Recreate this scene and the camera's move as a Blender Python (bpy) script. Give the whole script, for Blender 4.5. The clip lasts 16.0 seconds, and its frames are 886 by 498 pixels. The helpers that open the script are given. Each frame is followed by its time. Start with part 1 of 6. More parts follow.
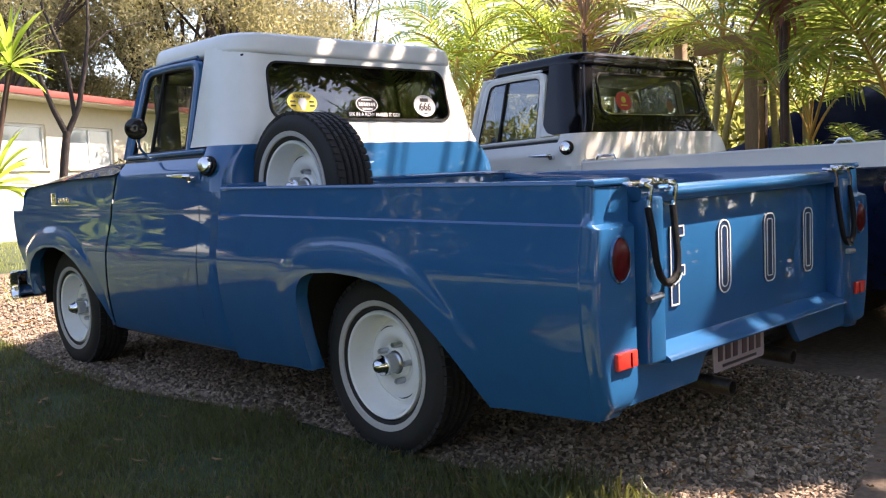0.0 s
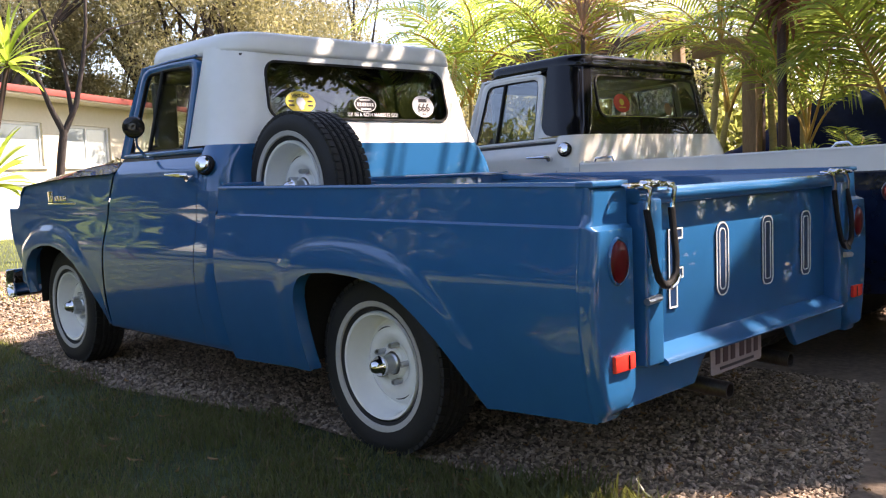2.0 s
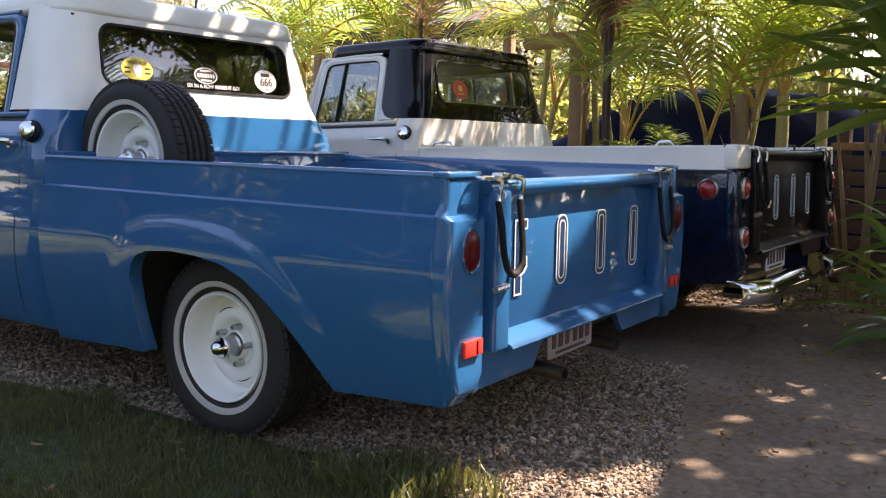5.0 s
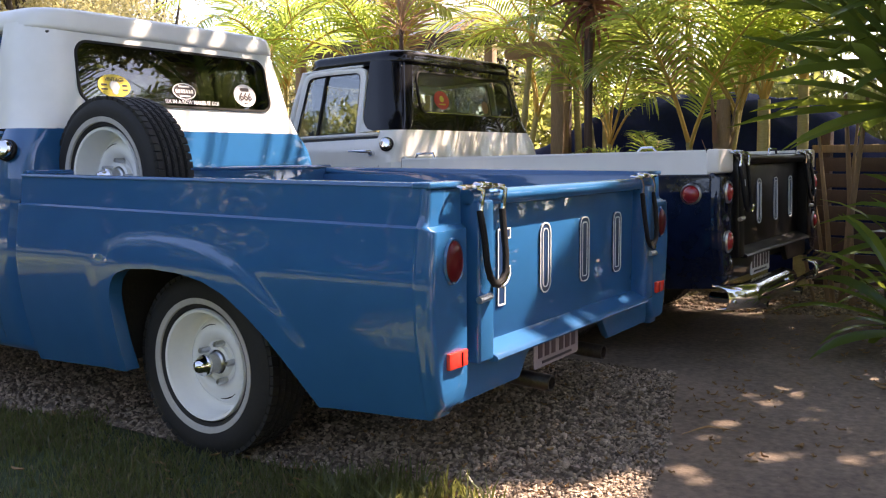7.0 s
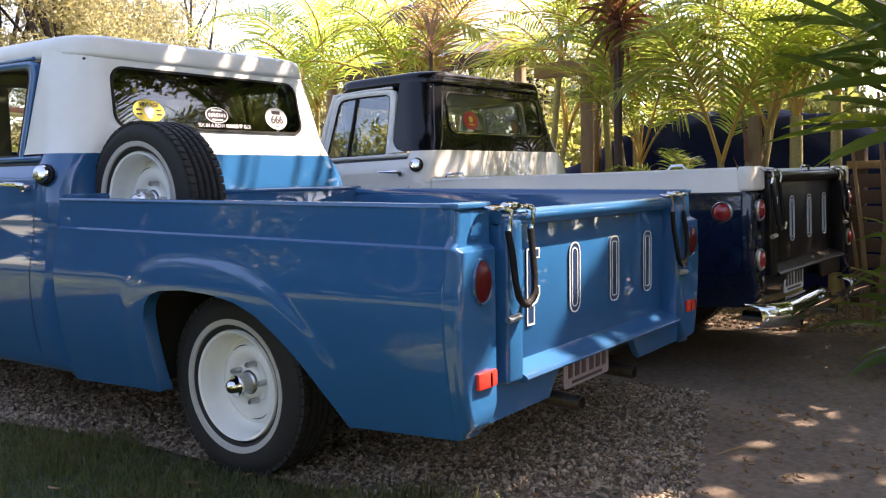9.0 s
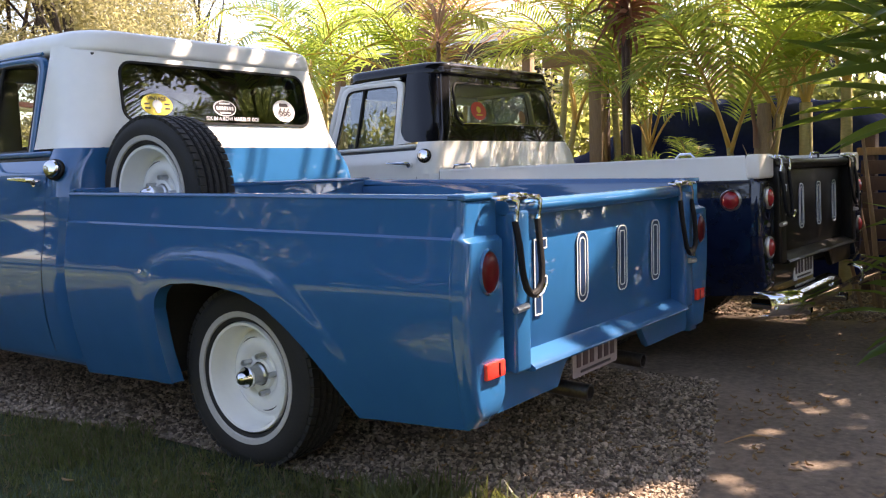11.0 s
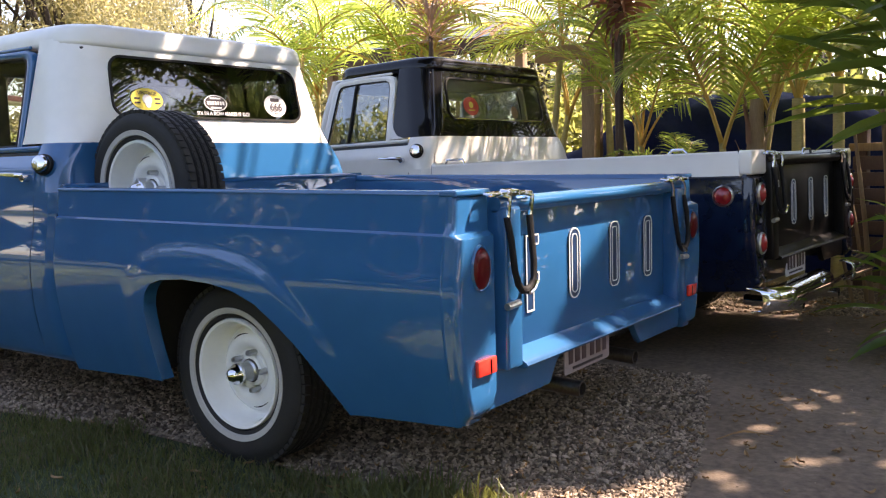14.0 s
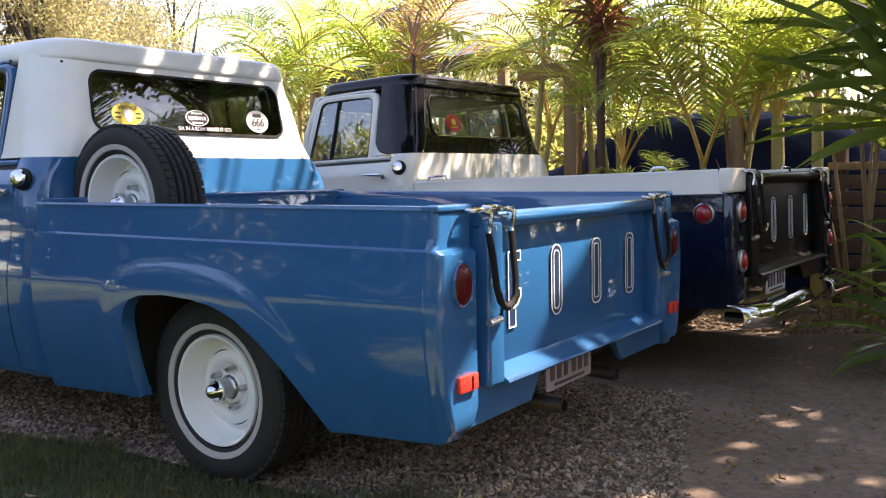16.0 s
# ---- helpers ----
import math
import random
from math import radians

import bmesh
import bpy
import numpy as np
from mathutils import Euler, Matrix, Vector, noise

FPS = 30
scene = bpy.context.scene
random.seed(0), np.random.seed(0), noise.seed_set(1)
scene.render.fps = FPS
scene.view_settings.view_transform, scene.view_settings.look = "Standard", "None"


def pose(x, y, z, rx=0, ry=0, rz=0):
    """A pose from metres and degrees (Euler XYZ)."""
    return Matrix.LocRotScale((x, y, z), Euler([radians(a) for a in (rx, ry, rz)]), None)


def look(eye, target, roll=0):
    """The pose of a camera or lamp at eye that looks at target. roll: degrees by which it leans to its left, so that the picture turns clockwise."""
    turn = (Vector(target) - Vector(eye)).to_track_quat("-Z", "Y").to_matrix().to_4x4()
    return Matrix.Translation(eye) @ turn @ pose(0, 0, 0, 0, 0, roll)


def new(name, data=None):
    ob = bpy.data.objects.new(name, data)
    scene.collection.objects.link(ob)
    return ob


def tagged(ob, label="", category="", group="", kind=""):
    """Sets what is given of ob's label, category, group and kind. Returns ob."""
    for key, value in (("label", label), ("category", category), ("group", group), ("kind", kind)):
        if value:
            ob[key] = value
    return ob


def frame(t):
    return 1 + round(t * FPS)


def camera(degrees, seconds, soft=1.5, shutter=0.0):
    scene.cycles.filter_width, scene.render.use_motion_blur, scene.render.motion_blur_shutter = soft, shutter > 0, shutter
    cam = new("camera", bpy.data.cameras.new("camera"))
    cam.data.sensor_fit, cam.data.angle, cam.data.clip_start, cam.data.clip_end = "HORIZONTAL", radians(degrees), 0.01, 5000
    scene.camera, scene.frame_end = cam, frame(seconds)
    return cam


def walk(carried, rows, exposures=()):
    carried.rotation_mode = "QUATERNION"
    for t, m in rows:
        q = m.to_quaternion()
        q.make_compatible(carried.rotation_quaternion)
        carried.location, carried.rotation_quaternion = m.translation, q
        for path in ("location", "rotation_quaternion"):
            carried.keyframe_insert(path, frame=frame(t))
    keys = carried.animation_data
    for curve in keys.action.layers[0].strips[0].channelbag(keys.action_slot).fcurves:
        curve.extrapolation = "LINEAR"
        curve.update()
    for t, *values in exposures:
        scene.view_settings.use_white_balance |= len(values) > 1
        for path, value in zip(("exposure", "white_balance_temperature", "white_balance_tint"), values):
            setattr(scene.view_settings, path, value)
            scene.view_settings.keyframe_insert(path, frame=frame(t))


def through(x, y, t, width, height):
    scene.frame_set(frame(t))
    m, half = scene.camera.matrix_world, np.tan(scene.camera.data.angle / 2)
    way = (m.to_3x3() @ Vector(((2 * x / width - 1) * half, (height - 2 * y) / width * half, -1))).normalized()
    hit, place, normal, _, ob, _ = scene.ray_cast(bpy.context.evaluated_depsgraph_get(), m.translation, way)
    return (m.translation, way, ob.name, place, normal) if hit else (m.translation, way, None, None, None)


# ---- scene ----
cam = camera(52.6, 16.0, 1.2)
PATH = [
    (0, (-2.971, -1.402, 1.047), (-1.577, 0.021, 0.873), -2.6),
    (0.5, (-2.971, -1.4, 1.051), (-1.574, 0.021, 0.885), -2.7),
    (1, (-2.973, -1.403, 1.05), (-1.577, 0.021, 0.891), -2.6),
    (1.5, (-2.973, -1.4, 1.048), (-1.576, 0.023, 0.889), -2.4),
    (2, (-2.971, -1.395, 1.046), (-1.571, 0.023, 0.874), -2.2),
    (2.5, (-2.983, -1.395, 1.045), (-1.59, 0.026, 0.846), -2.2),
    (3, (-3.001, -1.385, 1.059), (-1.587, 0.012, 0.833), -2.2),
    (3.5, (-3.028, -1.365, 1.071), (-1.566, -0.022, 0.833), -1.1),
    (4, (-3.053, -1.344, 1.073), (-1.509, -0.096, 0.828), -0.1),
    (4.5, (-3.048, -1.325, 1.07), (-1.43, -0.175, 0.826), 0.6),
    (5, (-3.052, -1.332, 1.08), (-1.403, -0.224, 0.849), 0.8),
    (7.5, (-3.02, -1.33, 1.076), (-1.355, -0.24, 0.881), -0.7),
    (8, (-3.026, -1.331, 1.08), (-1.374, -0.218, 0.903), -0.8),
    (8.5, (-3.026, -1.334, 1.084), (-1.377, -0.213, 0.918), -0.9),
    (9, (-3.029, -1.344, 1.082), (-1.398, -0.199, 0.919), -1.0),
    (11.5, (-3.031, -1.357, 1.084), (-1.414, -0.195, 0.897), -1.6),
    (12, (-3.021, -1.352, 1.084), (-1.39, -0.214, 0.876), -1.6),
    (12.5, (-3.021, -1.354, 1.083), (-1.394, -0.209, 0.879), -1.7),
    (13, (-3.022, -1.36, 1.08), (-1.402, -0.202, 0.885), -1.7),
    (13.5, (-3.019, -1.356, 1.084), (-1.399, -0.2, 0.891), -1.6),
    (14, (-3.016, -1.352, 1.086), (-1.392, -0.202, 0.891), -1.5),
    (14.5, (-3.022, -1.353, 1.078), (-1.393, -0.209, 0.886), -1.4),
    (15, (-3.02, -1.357, 1.077), (-1.393, -0.208, 0.899), -1.3),
    (15.5, (-3.016, -1.354, 1.077), (-1.385, -0.207, 0.924), -1.2),
    (16, (-3.009, -1.349, 1.08), (-1.359, -0.23, 0.923), -1.2),
]
walk(cam, [(t, look(eye, target, roll)) for t, eye, target, roll in PATH], [(0, 2.1, 7300, 24), (3, 2.1, 7300, 24), (5, 2.29, 7700, 25), (7.5, 2.36, 7700, 25), (9, 2.42, 7700, 25), (11.5, 2.4, 7700, 25), (16, 2.41, 7700, 25)])

# ---- world, sun and exposure ----
SUN_WAY = Vector((0.58, -0.32, 0.72)).normalized()
world = bpy.data.worlds.new("world")
scene.world = world
world.use_nodes = True
wn = world.node_tree.nodes
sky = wn.new("ShaderNodeTexSky")
sky.sky_type = "NISHITA"
sky.sun_disc = False
sky.sun_elevation = math.asin(SUN_WAY.z)
sky.sun_rotation = math.atan2(SUN_WAY.x, SUN_WAY.y)
sky.air_density, sky.dust_density, sky.ozone_density = 1.0, 0.8, 1.0
world.node_tree.links.new(sky.outputs[0], wn["Background"].inputs[0])
wn["Background"].inputs[1].default_value = 0.115
sun = new("sun", bpy.data.lights.new("sun", "SUN"))
sun.data.energy, sun.data.angle, sun.data.color = 5.0, radians(0.53), (1.0, 0.93, 0.82)
sun.matrix_world = look(SUN_WAY * 30, (0, 0, 0))

# ---- materials ----


def material(name, colour, rough=0.5, metal=0.0, coat=0.0, second=None, scale=6.0, fine=60.0, bump=0.0, bump_scale=80.0,
             spread=0.5, specular=0.5, emission=None, strength=0.0, vary=0.0, rough_vary=0.0, stretch=None, coat_rough=0.025, coat_ior=1.5):
    m = bpy.data.materials.new(name)
    m.use_nodes = True
    nt = m.node_tree
    b = nt.nodes["Principled BSDF"]
    b.inputs["Base Color"].default_value = (*colour, 1)
    b.inputs["Roughness"].default_value = rough
    b.inputs["Metallic"].default_value = metal
    b.inputs["Coat Weight"].default_value = coat
    b.inputs["Coat Roughness"].default_value = coat_rough
    b.inputs["Coat IOR"].default_value = coat_ior
    b.inputs["Specular IOR Level"].default_value = specular
    if emission:
        b.inputs["Emission Color"].default_value = (*emission, 1)
        b.inputs["Emission Strength"].default_value = strength
    co = nt.nodes.new("ShaderNodeTexCoord")
    where = co.outputs["Object"]
    if stretch:
        mp = nt.nodes.new("ShaderNodeMapping")
        mp.inputs["Scale"].default_value = stretch
        nt.links.new(where, mp.inputs[0])
        where = mp.outputs[0]
    if second:
        big, small = nt.nodes.new("ShaderNodeTexNoise"), nt.nodes.new("ShaderNodeTexNoise")
        big.inputs["Scale"].default_value, small.inputs["Scale"].default_value = scale, fine
        big.inputs["Detail"].default_value, small.inputs["Detail"].default_value = 4, 3
        for n in (big, small):
            nt.links.new(where, n.inputs["Vector"])
        add = nt.nodes.new("ShaderNodeMath")
        add.operation = "MULTIPLY_ADD"
        add.inputs[1].default_value = 0.55
        nt.links.new(small.outputs[0], add.inputs[0])
        half = nt.nodes.new("ShaderNodeMath")
        half.operation = "MULTIPLY"
        half.inputs[1].default_value = 0.45
        nt.links.new(big.outputs[0], half.inputs[0])
        nt.links.new(half.outputs[0], add.inputs[2])
        ramp = nt.nodes.new("ShaderNodeValToRGB")
        ramp.color_ramp.elements[0].position, ramp.color_ramp.elements[1].position = 0.5 - spread / 2, 0.5 + spread / 2
        ramp.color_ramp.elements[0].color, ramp.color_ramp.elements[1].color = (*colour, 1), (*second, 1)
        nt.links.new(add.outputs[0], ramp.inputs[0])
        out = ramp.outputs[0]
        if vary:
            geo, hsv = nt.nodes.new("ShaderNodeNewGeometry"), nt.nodes.new("ShaderNodeHueSaturation")
            rng = nt.nodes.new("ShaderNodeMapRange")
            rng.inputs[3].default_value, rng.inputs[4].default_value = 1 - vary, 1 + vary
            nt.links.new(geo.outputs["Random Per Island"], rng.inputs[0])
            nt.links.new(rng.outputs[0], hsv.inputs["Value"])
            nt.links.new(out, hsv.inputs["Color"])
            out = hsv.outputs[0]
        nt.links.new(out, b.inputs["Base Color"])
        if rough_vary:
            rr = nt.nodes.new("ShaderNodeMapRange")
            rr.inputs[3].default_value, rr.inputs[4].default_value = max(rough - rough_vary, 0.02), rough + rough_vary
            nt.links.new(big.outputs[0], rr.inputs[0])
            nt.links.new(rr.outputs[0], b.inputs["Roughness"])
    if bump:
        nz, bp = nt.nodes.new("ShaderNodeTexNoise"), nt.nodes.new("ShaderNodeBump")
        nz.inputs["Scale"].default_value, nz.inputs["Detail"].default_value = bump_scale, 4
        bp.inputs["Strength"].default_value, bp.inputs["Distance"].default_value = bump, 0.01
        nt.links.new(where, nz.inputs["Vector"])
        nt.links.new(nz.outputs[0], bp.inputs["Height"])
        nt.links.new(bp.outputs[0], b.inputs["Normal"])
    return m


def leaf_material(name, dark, light, through, amount=0.45, rough=0.45):
    """Foliage: every leaf has a shade of its own and lets some light through."""
    m = bpy.data.materials.new(name)
    m.use_nodes = True
    nt = m.node_tree
    b, o = nt.nodes["Principled BSDF"], nt.nodes["Material Output"]
    geo, ramp = nt.nodes.new("ShaderNodeNewGeometry"), nt.nodes.new("ShaderNodeValToRGB")
    ramp.color_ramp.elements[0].color, ramp.color_ramp.elements[1].color = (*dark, 1), (*light, 1)
    nt.links.new(geo.outputs["Random Per Island"], ramp.inputs[0])
    nt.links.new(ramp.outputs[0], b.inputs["Base Color"])
    b.inputs["Roughness"].default_value = rough
    tr, mix = nt.nodes.new("ShaderNodeBsdfTranslucent"), nt.nodes.new("ShaderNodeMixShader")
    mul = nt.nodes.new("ShaderNodeMixRGB")
    mul.inputs[0].default_value = 0.6
    mul.inputs[2].default_value = (*through, 1)
    nt.links.new(ramp.outputs[0], mul.inputs[1])
    nt.links.new(mul.outputs[0], tr.inputs[0])
    mix.inputs[0].default_value = amount
    nt.links.new(b.outputs[0], mix.inputs[1])
    nt.links.new(tr.outputs[0], mix.inputs[2])
    nt.links.new(mix.outputs[0], o.inputs[0])
    return m


def pane_material(name, tint, gloss=0.045, edge=0.9):
    """A thin pane: clear, with a mirror gloss that grows towards grazing views."""
    m = bpy.data.materials.new(name)
    m.use_nodes = True
    nt = m.node_tree
    nt.nodes.remove(nt.nodes["Principled BSDF"])
    o = nt.nodes["Material Output"]
    t, g, mix = nt.nodes.new("ShaderNodeBsdfTransparent"), nt.nodes.new("ShaderNodeBsdfGlossy"), nt.nodes.new("ShaderNodeMixShader")
    fr, up, power = nt.nodes.new("ShaderNodeLayerWeight"), nt.nodes.new("ShaderNodeMath"), nt.nodes.new("ShaderNodeMath")
    fr.inputs[0].default_value = 0.5
    power.operation, power.inputs[1].default_value = "POWER", 4.5
    up.operation = "MULTIPLY_ADD"
    up.inputs[1].default_value, up.inputs[2].default_value = edge, gloss
    nt.links.new(fr.outputs["Facing"], power.inputs[0])
    t.inputs[0].default_value = (*tint, 1)
    g.inputs["Roughness"].default_value = 0.01
    nt.links.new(power.outputs[0], up.inputs[0])
    nt.links.new(up.outputs[0], mix.inputs[0])
    nt.links.new(t.outputs[0], mix.inputs[1])
    nt.links.new(g.outputs[0], mix.inputs[2])
    nt.links.new(mix.outputs[0], o.inputs[0])
    return m


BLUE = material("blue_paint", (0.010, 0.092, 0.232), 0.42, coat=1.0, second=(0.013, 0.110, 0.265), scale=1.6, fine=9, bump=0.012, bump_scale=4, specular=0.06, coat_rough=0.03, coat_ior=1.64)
WHITE = material("white_paint", (0.74, 0.74, 0.70), 0.4, coat=0.6, second=(0.82, 0.81, 0.77), scale=2, fine=14, bump=0.015, bump_scale=18)
CREAM = material("cream_paint", (0.73, 0.70, 0.63), 0.42, coat=0.5, second=(0.79, 0.76, 0.69), scale=2, fine=14, bump=0.015, bump_scale=18)
BLACK = material("black_paint", (0.003, 0.003, 0.005), 0.5, coat=0.7, specular=0.02, second=(0.006, 0.006, 0.008), scale=2, fine=14)
NAVY = material("navy_paint", (0.003, 0.005, 0.013), 0.5, coat=1.0, specular=0.02, second=(0.006, 0.014, 0.04), scale=2, fine=14)
GATE_BLACK = material("aged_black_paint", (0.006, 0.005, 0.0045), 0.45, coat=0.25, specular=0.12, second=(0.012, 0.010, 0.009), scale=4, fine=30, rough_vary=0.1)
CHROME = material("chrome", (0.78, 0.78, 0.78), 0.09, metal=1.0, second=(0.62, 0.61, 0.60), scale=8, fine=60, rough_vary=0.06)
DULL = material("dull_metal", (0.20, 0.18, 0.16), 0.4, metal=1.0, second=(0.09, 0.07, 0.06), scale=12, fine=90, rough_vary=0.15)
STEEL = material("bright_steel", (0.60, 0.60, 0.60), 0.3, metal=1.0, second=(0.45, 0.45, 0.45), scale=20, fine=100)
RUBBER = material("tyre_rubber", (0.012, 0.012, 0.012), 0.75, second=(0.022, 0.021, 0.020), scale=9, fine=120, bump=0.1, bump_scale=150)
SEAL = material("rubber_seal", (0.004, 0.004, 0.004), 0.5, specular=0.25, second=(0.007, 0.007, 0.007), scale=20, fine=150)
WALL_RING = material("whitewall", (0.42, 0.40, 0.37), 0.7, second=(0.52, 0.50, 0.46), scale=10, fine=80)
RIM = material("rim_paint", (0.84, 0.84, 0.80), 0.28, coat=0.6, second=(0.90, 0.90, 0.85), scale=6, fine=40)
RED_LENS = material("red_lens", (0.075, 0.0015, 0.004), 0.3, specular=0.2, coat=0.12, second=(0.09, 0.003, 0.005), scale=30, fine=200)
RED_BRIGHT = material("bright_red_lens", (0.26, 0.010, 0.014), 0.25, coat=0.4, second=(0.32, 0.016, 0.018), scale=30, fine=200)
ORANGE_LENS = material("orange_lens", (0.80, 0.03, 0.025), 0.2, coat=0.6, second=(0.85, 0.07, 0.045), scale=40, fine=300)
DARK = material("dark_underbody", (0.010, 0.010, 0.010), 0.85, second=(0.022, 0.019, 0.016), scale=10, fine=80, bump=0.2)
VINYL = material("seat_vinyl", (0.02, 0.02, 0.022), 0.55, second=(0.035, 0.034, 0.034), scale=10, fine=200, bump=0.1)
GLASS = pane_material("window_glass", (0.27, 0.29, 0.28), 0.12)
CLEAR_GLASS = pane_material("clear_window_glass", (0.72, 0.75, 0.74))
DOOR_GLASS = pane_material("door_glass", (0.94, 0.96, 0.95), 0.012, 0.45)
SKY_GLASS = pane_material("reflecting_door_glass", (0.70, 0.74, 0.73), 0.16, 0.9)
PLATE = material("plate_enamel", (0.25, 0.20, 0.20), 0.5, second=(0.32, 0.26, 0.26), scale=20, fine=120)
INK = material("dark_ink", (0.03, 0.02, 0.025), 0.5)
PLATE_INK = material("plate_ink", (0.06, 0.03, 0.035), 0.5)
YELLOW = material("sticker_yellow", (0.72, 0.56, 0.06), 0.5, second=(0.80, 0.64, 0.10), scale=30, fine=200)
STICK_WHITE = material("sticker_white", (0.78, 0.76, 0.76), 0.5, second=(0.70, 0.68, 0.68), scale=30, fine=200)
STICK_RED = material("sticker_red", (0.60, 0.05, 0.03), 0.5, second=(0.68, 0.08, 0.05), scale=30, fine=200)
LETTER = material("letter_white", (0.78, 0.78, 0.76), 0.4, second=(0.70, 0.70, 0.68), scale=40, fine=200)
LETTER_FILL = material("letter_fill", (0.006, 0.03, 0.09), 0.4, coat=0.8)
STRAP = material("strap_sleeve", (0.004, 0.004, 0.005), 0.6, specular=0.15, second=(0.010, 0.010, 0.011), scale=30, fine=200, bump=0.15)
SOIL = material("lawn_soil", (0.026, 0.038, 0.012), 0.95, second=(0.046, 0.066, 0.019), scale=1.2, fine=30, bump=0.5, bump_scale=60, spread=0.35)
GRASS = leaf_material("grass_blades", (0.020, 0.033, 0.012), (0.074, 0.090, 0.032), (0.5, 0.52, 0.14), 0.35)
GRAVEL_BED = material("gravel_bed", (0.10, 0.068, 0.048), 0.95, second=(0.19, 0.135, 0.095), scale=8, fine=70, bump=0.8, bump_scale=50)
STONE = material("pebbles", (0.15, 0.112, 0.083), 0.85, second=(0.40, 0.305, 0.222), scale=12, fine=60, vary=0.62, bump=0.2, bump_scale=90)
CONCRETE = material("concrete", (0.115, 0.083, 0.060), 0.9, second=(0.245, 0.180, 0.130), scale=1.6, fine=34, bump=0.45, bump_scale=60, spread=0.28)
BARK = material("bark", (0.018, 0.013, 0.012), 0.9, second=(0.052, 0.040, 0.035), scale=5, fine=30, bump=0.8, bump_scale=25, stretch=(3, 3, 0.8))
PALM_STEM = material("palm_stem", (0.22, 0.17, 0.07), 0.7, second=(0.42, 0.35, 0.14), scale=4, fine=26, bump=0.4, bump_scale=20, stretch=(1, 1, 4))
STALK = material("frond_stalk", (0.42, 0.24, 0.05), 0.5, second=(0.50, 0.34, 0.08), scale=5, fine=30)
GUM = leaf_material("gum_leaves", (0.070, 0.074, 0.040), (0.23, 0.205, 0.11), (0.55, 0.5, 0.2), 0.35)
GUM_LIGHT = leaf_material("gum_leaves_light", (0.12, 0.12, 0.06), (0.28, 0.25, 0.13), (0.6, 0.55, 0.25), 0.4)
HEDGE = leaf_material("hedge_leaves", (0.016, 0.028, 0.010), (0.13, 0.15, 0.055), (0.4, 0.5, 0.1), 0.3)
BUSH = leaf_material("bright_leaves", (0.055, 0.085, 0.018), (0.20, 0.215, 0.055), (0.7, 0.7, 0.2), 0.45)
FROND = leaf_material("palm_leaves", (0.026, 0.066, 0.015), (0.21, 0.27, 0.052), (0.78, 0.95, 0.20), 0.45, 0.25)
FROND_DRY = leaf_material("dry_palm_leaves", (0.13, 0.062, 0.038), (0.28, 0.155, 0.10), (0.6, 0.38, 0.24), 0.4)
CORDYLINE = leaf_material("cordyline_leaves", (0.05, 0.016, 0.012), (0.20, 0.07, 0.045), (0.6, 0.25, 0.15), 0.3, 0.35)
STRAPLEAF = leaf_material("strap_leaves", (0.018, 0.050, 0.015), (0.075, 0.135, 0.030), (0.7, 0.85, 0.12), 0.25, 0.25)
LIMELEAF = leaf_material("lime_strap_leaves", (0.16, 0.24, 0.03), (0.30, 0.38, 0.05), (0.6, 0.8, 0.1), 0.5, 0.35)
# the lawn's blades again, with sunlit brightness put into a paler colour
GRASS_SUNLIT = leaf_material("sunlit_toned_grass_blades", (0.16, 0.20, 0.05), (0.34, 0.38, 0.10), (0.8, 0.85, 0.2), 0.35)
GRASS_DRY = leaf_material("dry_grass_blades", (0.07, 0.052, 0.026), (0.17, 0.135, 0.07), (0.6, 0.5, 0.25), 0.25)
DEAD_LEAF = material("dead_leaf", (0.22, 0.12, 0.05), 0.8, second=(0.36, 0.22, 0.10), scale=20, fine=90)
RENDER_WALL = material("cream_wall", (0.58, 0.52, 0.38), 0.85, second=(0.65, 0.59, 0.45), scale=0.8, fine=9, bump=0.15)
ROOF_RED = material("red_fascia", (0.20, 0.035, 0.03), 0.6, second=(0.26, 0.055, 0.04), scale=2, fine=20)
ROOF_WHITE = material("white_roof_sheet", (0.78, 0.76, 0.76), 0.45, second=(0.70, 0.67, 0.67), scale=2, fine=20)
TIMBER = material("weathered_timber", (0.16, 0.095, 0.05), 0.8, second=(0.30, 0.20, 0.11), scale=3, fine=30, bump=0.4, stretch=(4, 4, 0.6))
TIMBER_DARK = material("dark_timber", (0.045, 0.022, 0.014), 0.7, second=(0.08, 0.042, 0.028), scale=3, fine=30, bump=0.3, stretch=(4, 4, 0.6))
TARP = material("blue_tarp", (0.004, 0.008, 0.042), 0.7, specular=0.08, second=(0.008, 0.015, 0.075), scale=3, fine=25, bump=0.4, bump_scale=9)
# pale blue-grey base paints in the brightness that the panes reflect
HOUSE_GLASS = material("house_window_glass", (0.26, 0.31, 0.32), 0.10, coat=0.6, second=(0.36, 0.40, 0.40), scale=0.8, fine=4)
WHITE_TRIM = material("white_trim", (0.66, 0.66, 0.63), 0.5, second=(0.72, 0.72, 0.68), scale=3, fine=30)
FENCE_GREY = material("grey_sheet", (0.30, 0.32, 0.33), 0.6, second=(0.40, 0.42, 0.42), scale=2, fine=16)

# ---- shape builders: each gives (verts, faces) ----


def join(*shapes):
    verts, faces = [], []
    for v, f in shapes:
        n = len(verts)
        verts += [tuple(p) for p in v]
        faces += [tuple(i + n for i in q) for q in f]
    return verts, faces


def mirror(shape):
    v, f = shape
    return [(-p[0], p[1], p[2]) for p in v], [tuple(reversed(q)) for q in f]


def moved(shape, m):
    return [tuple(m @ Vector(p)) for p in shape[0]], shape[1]


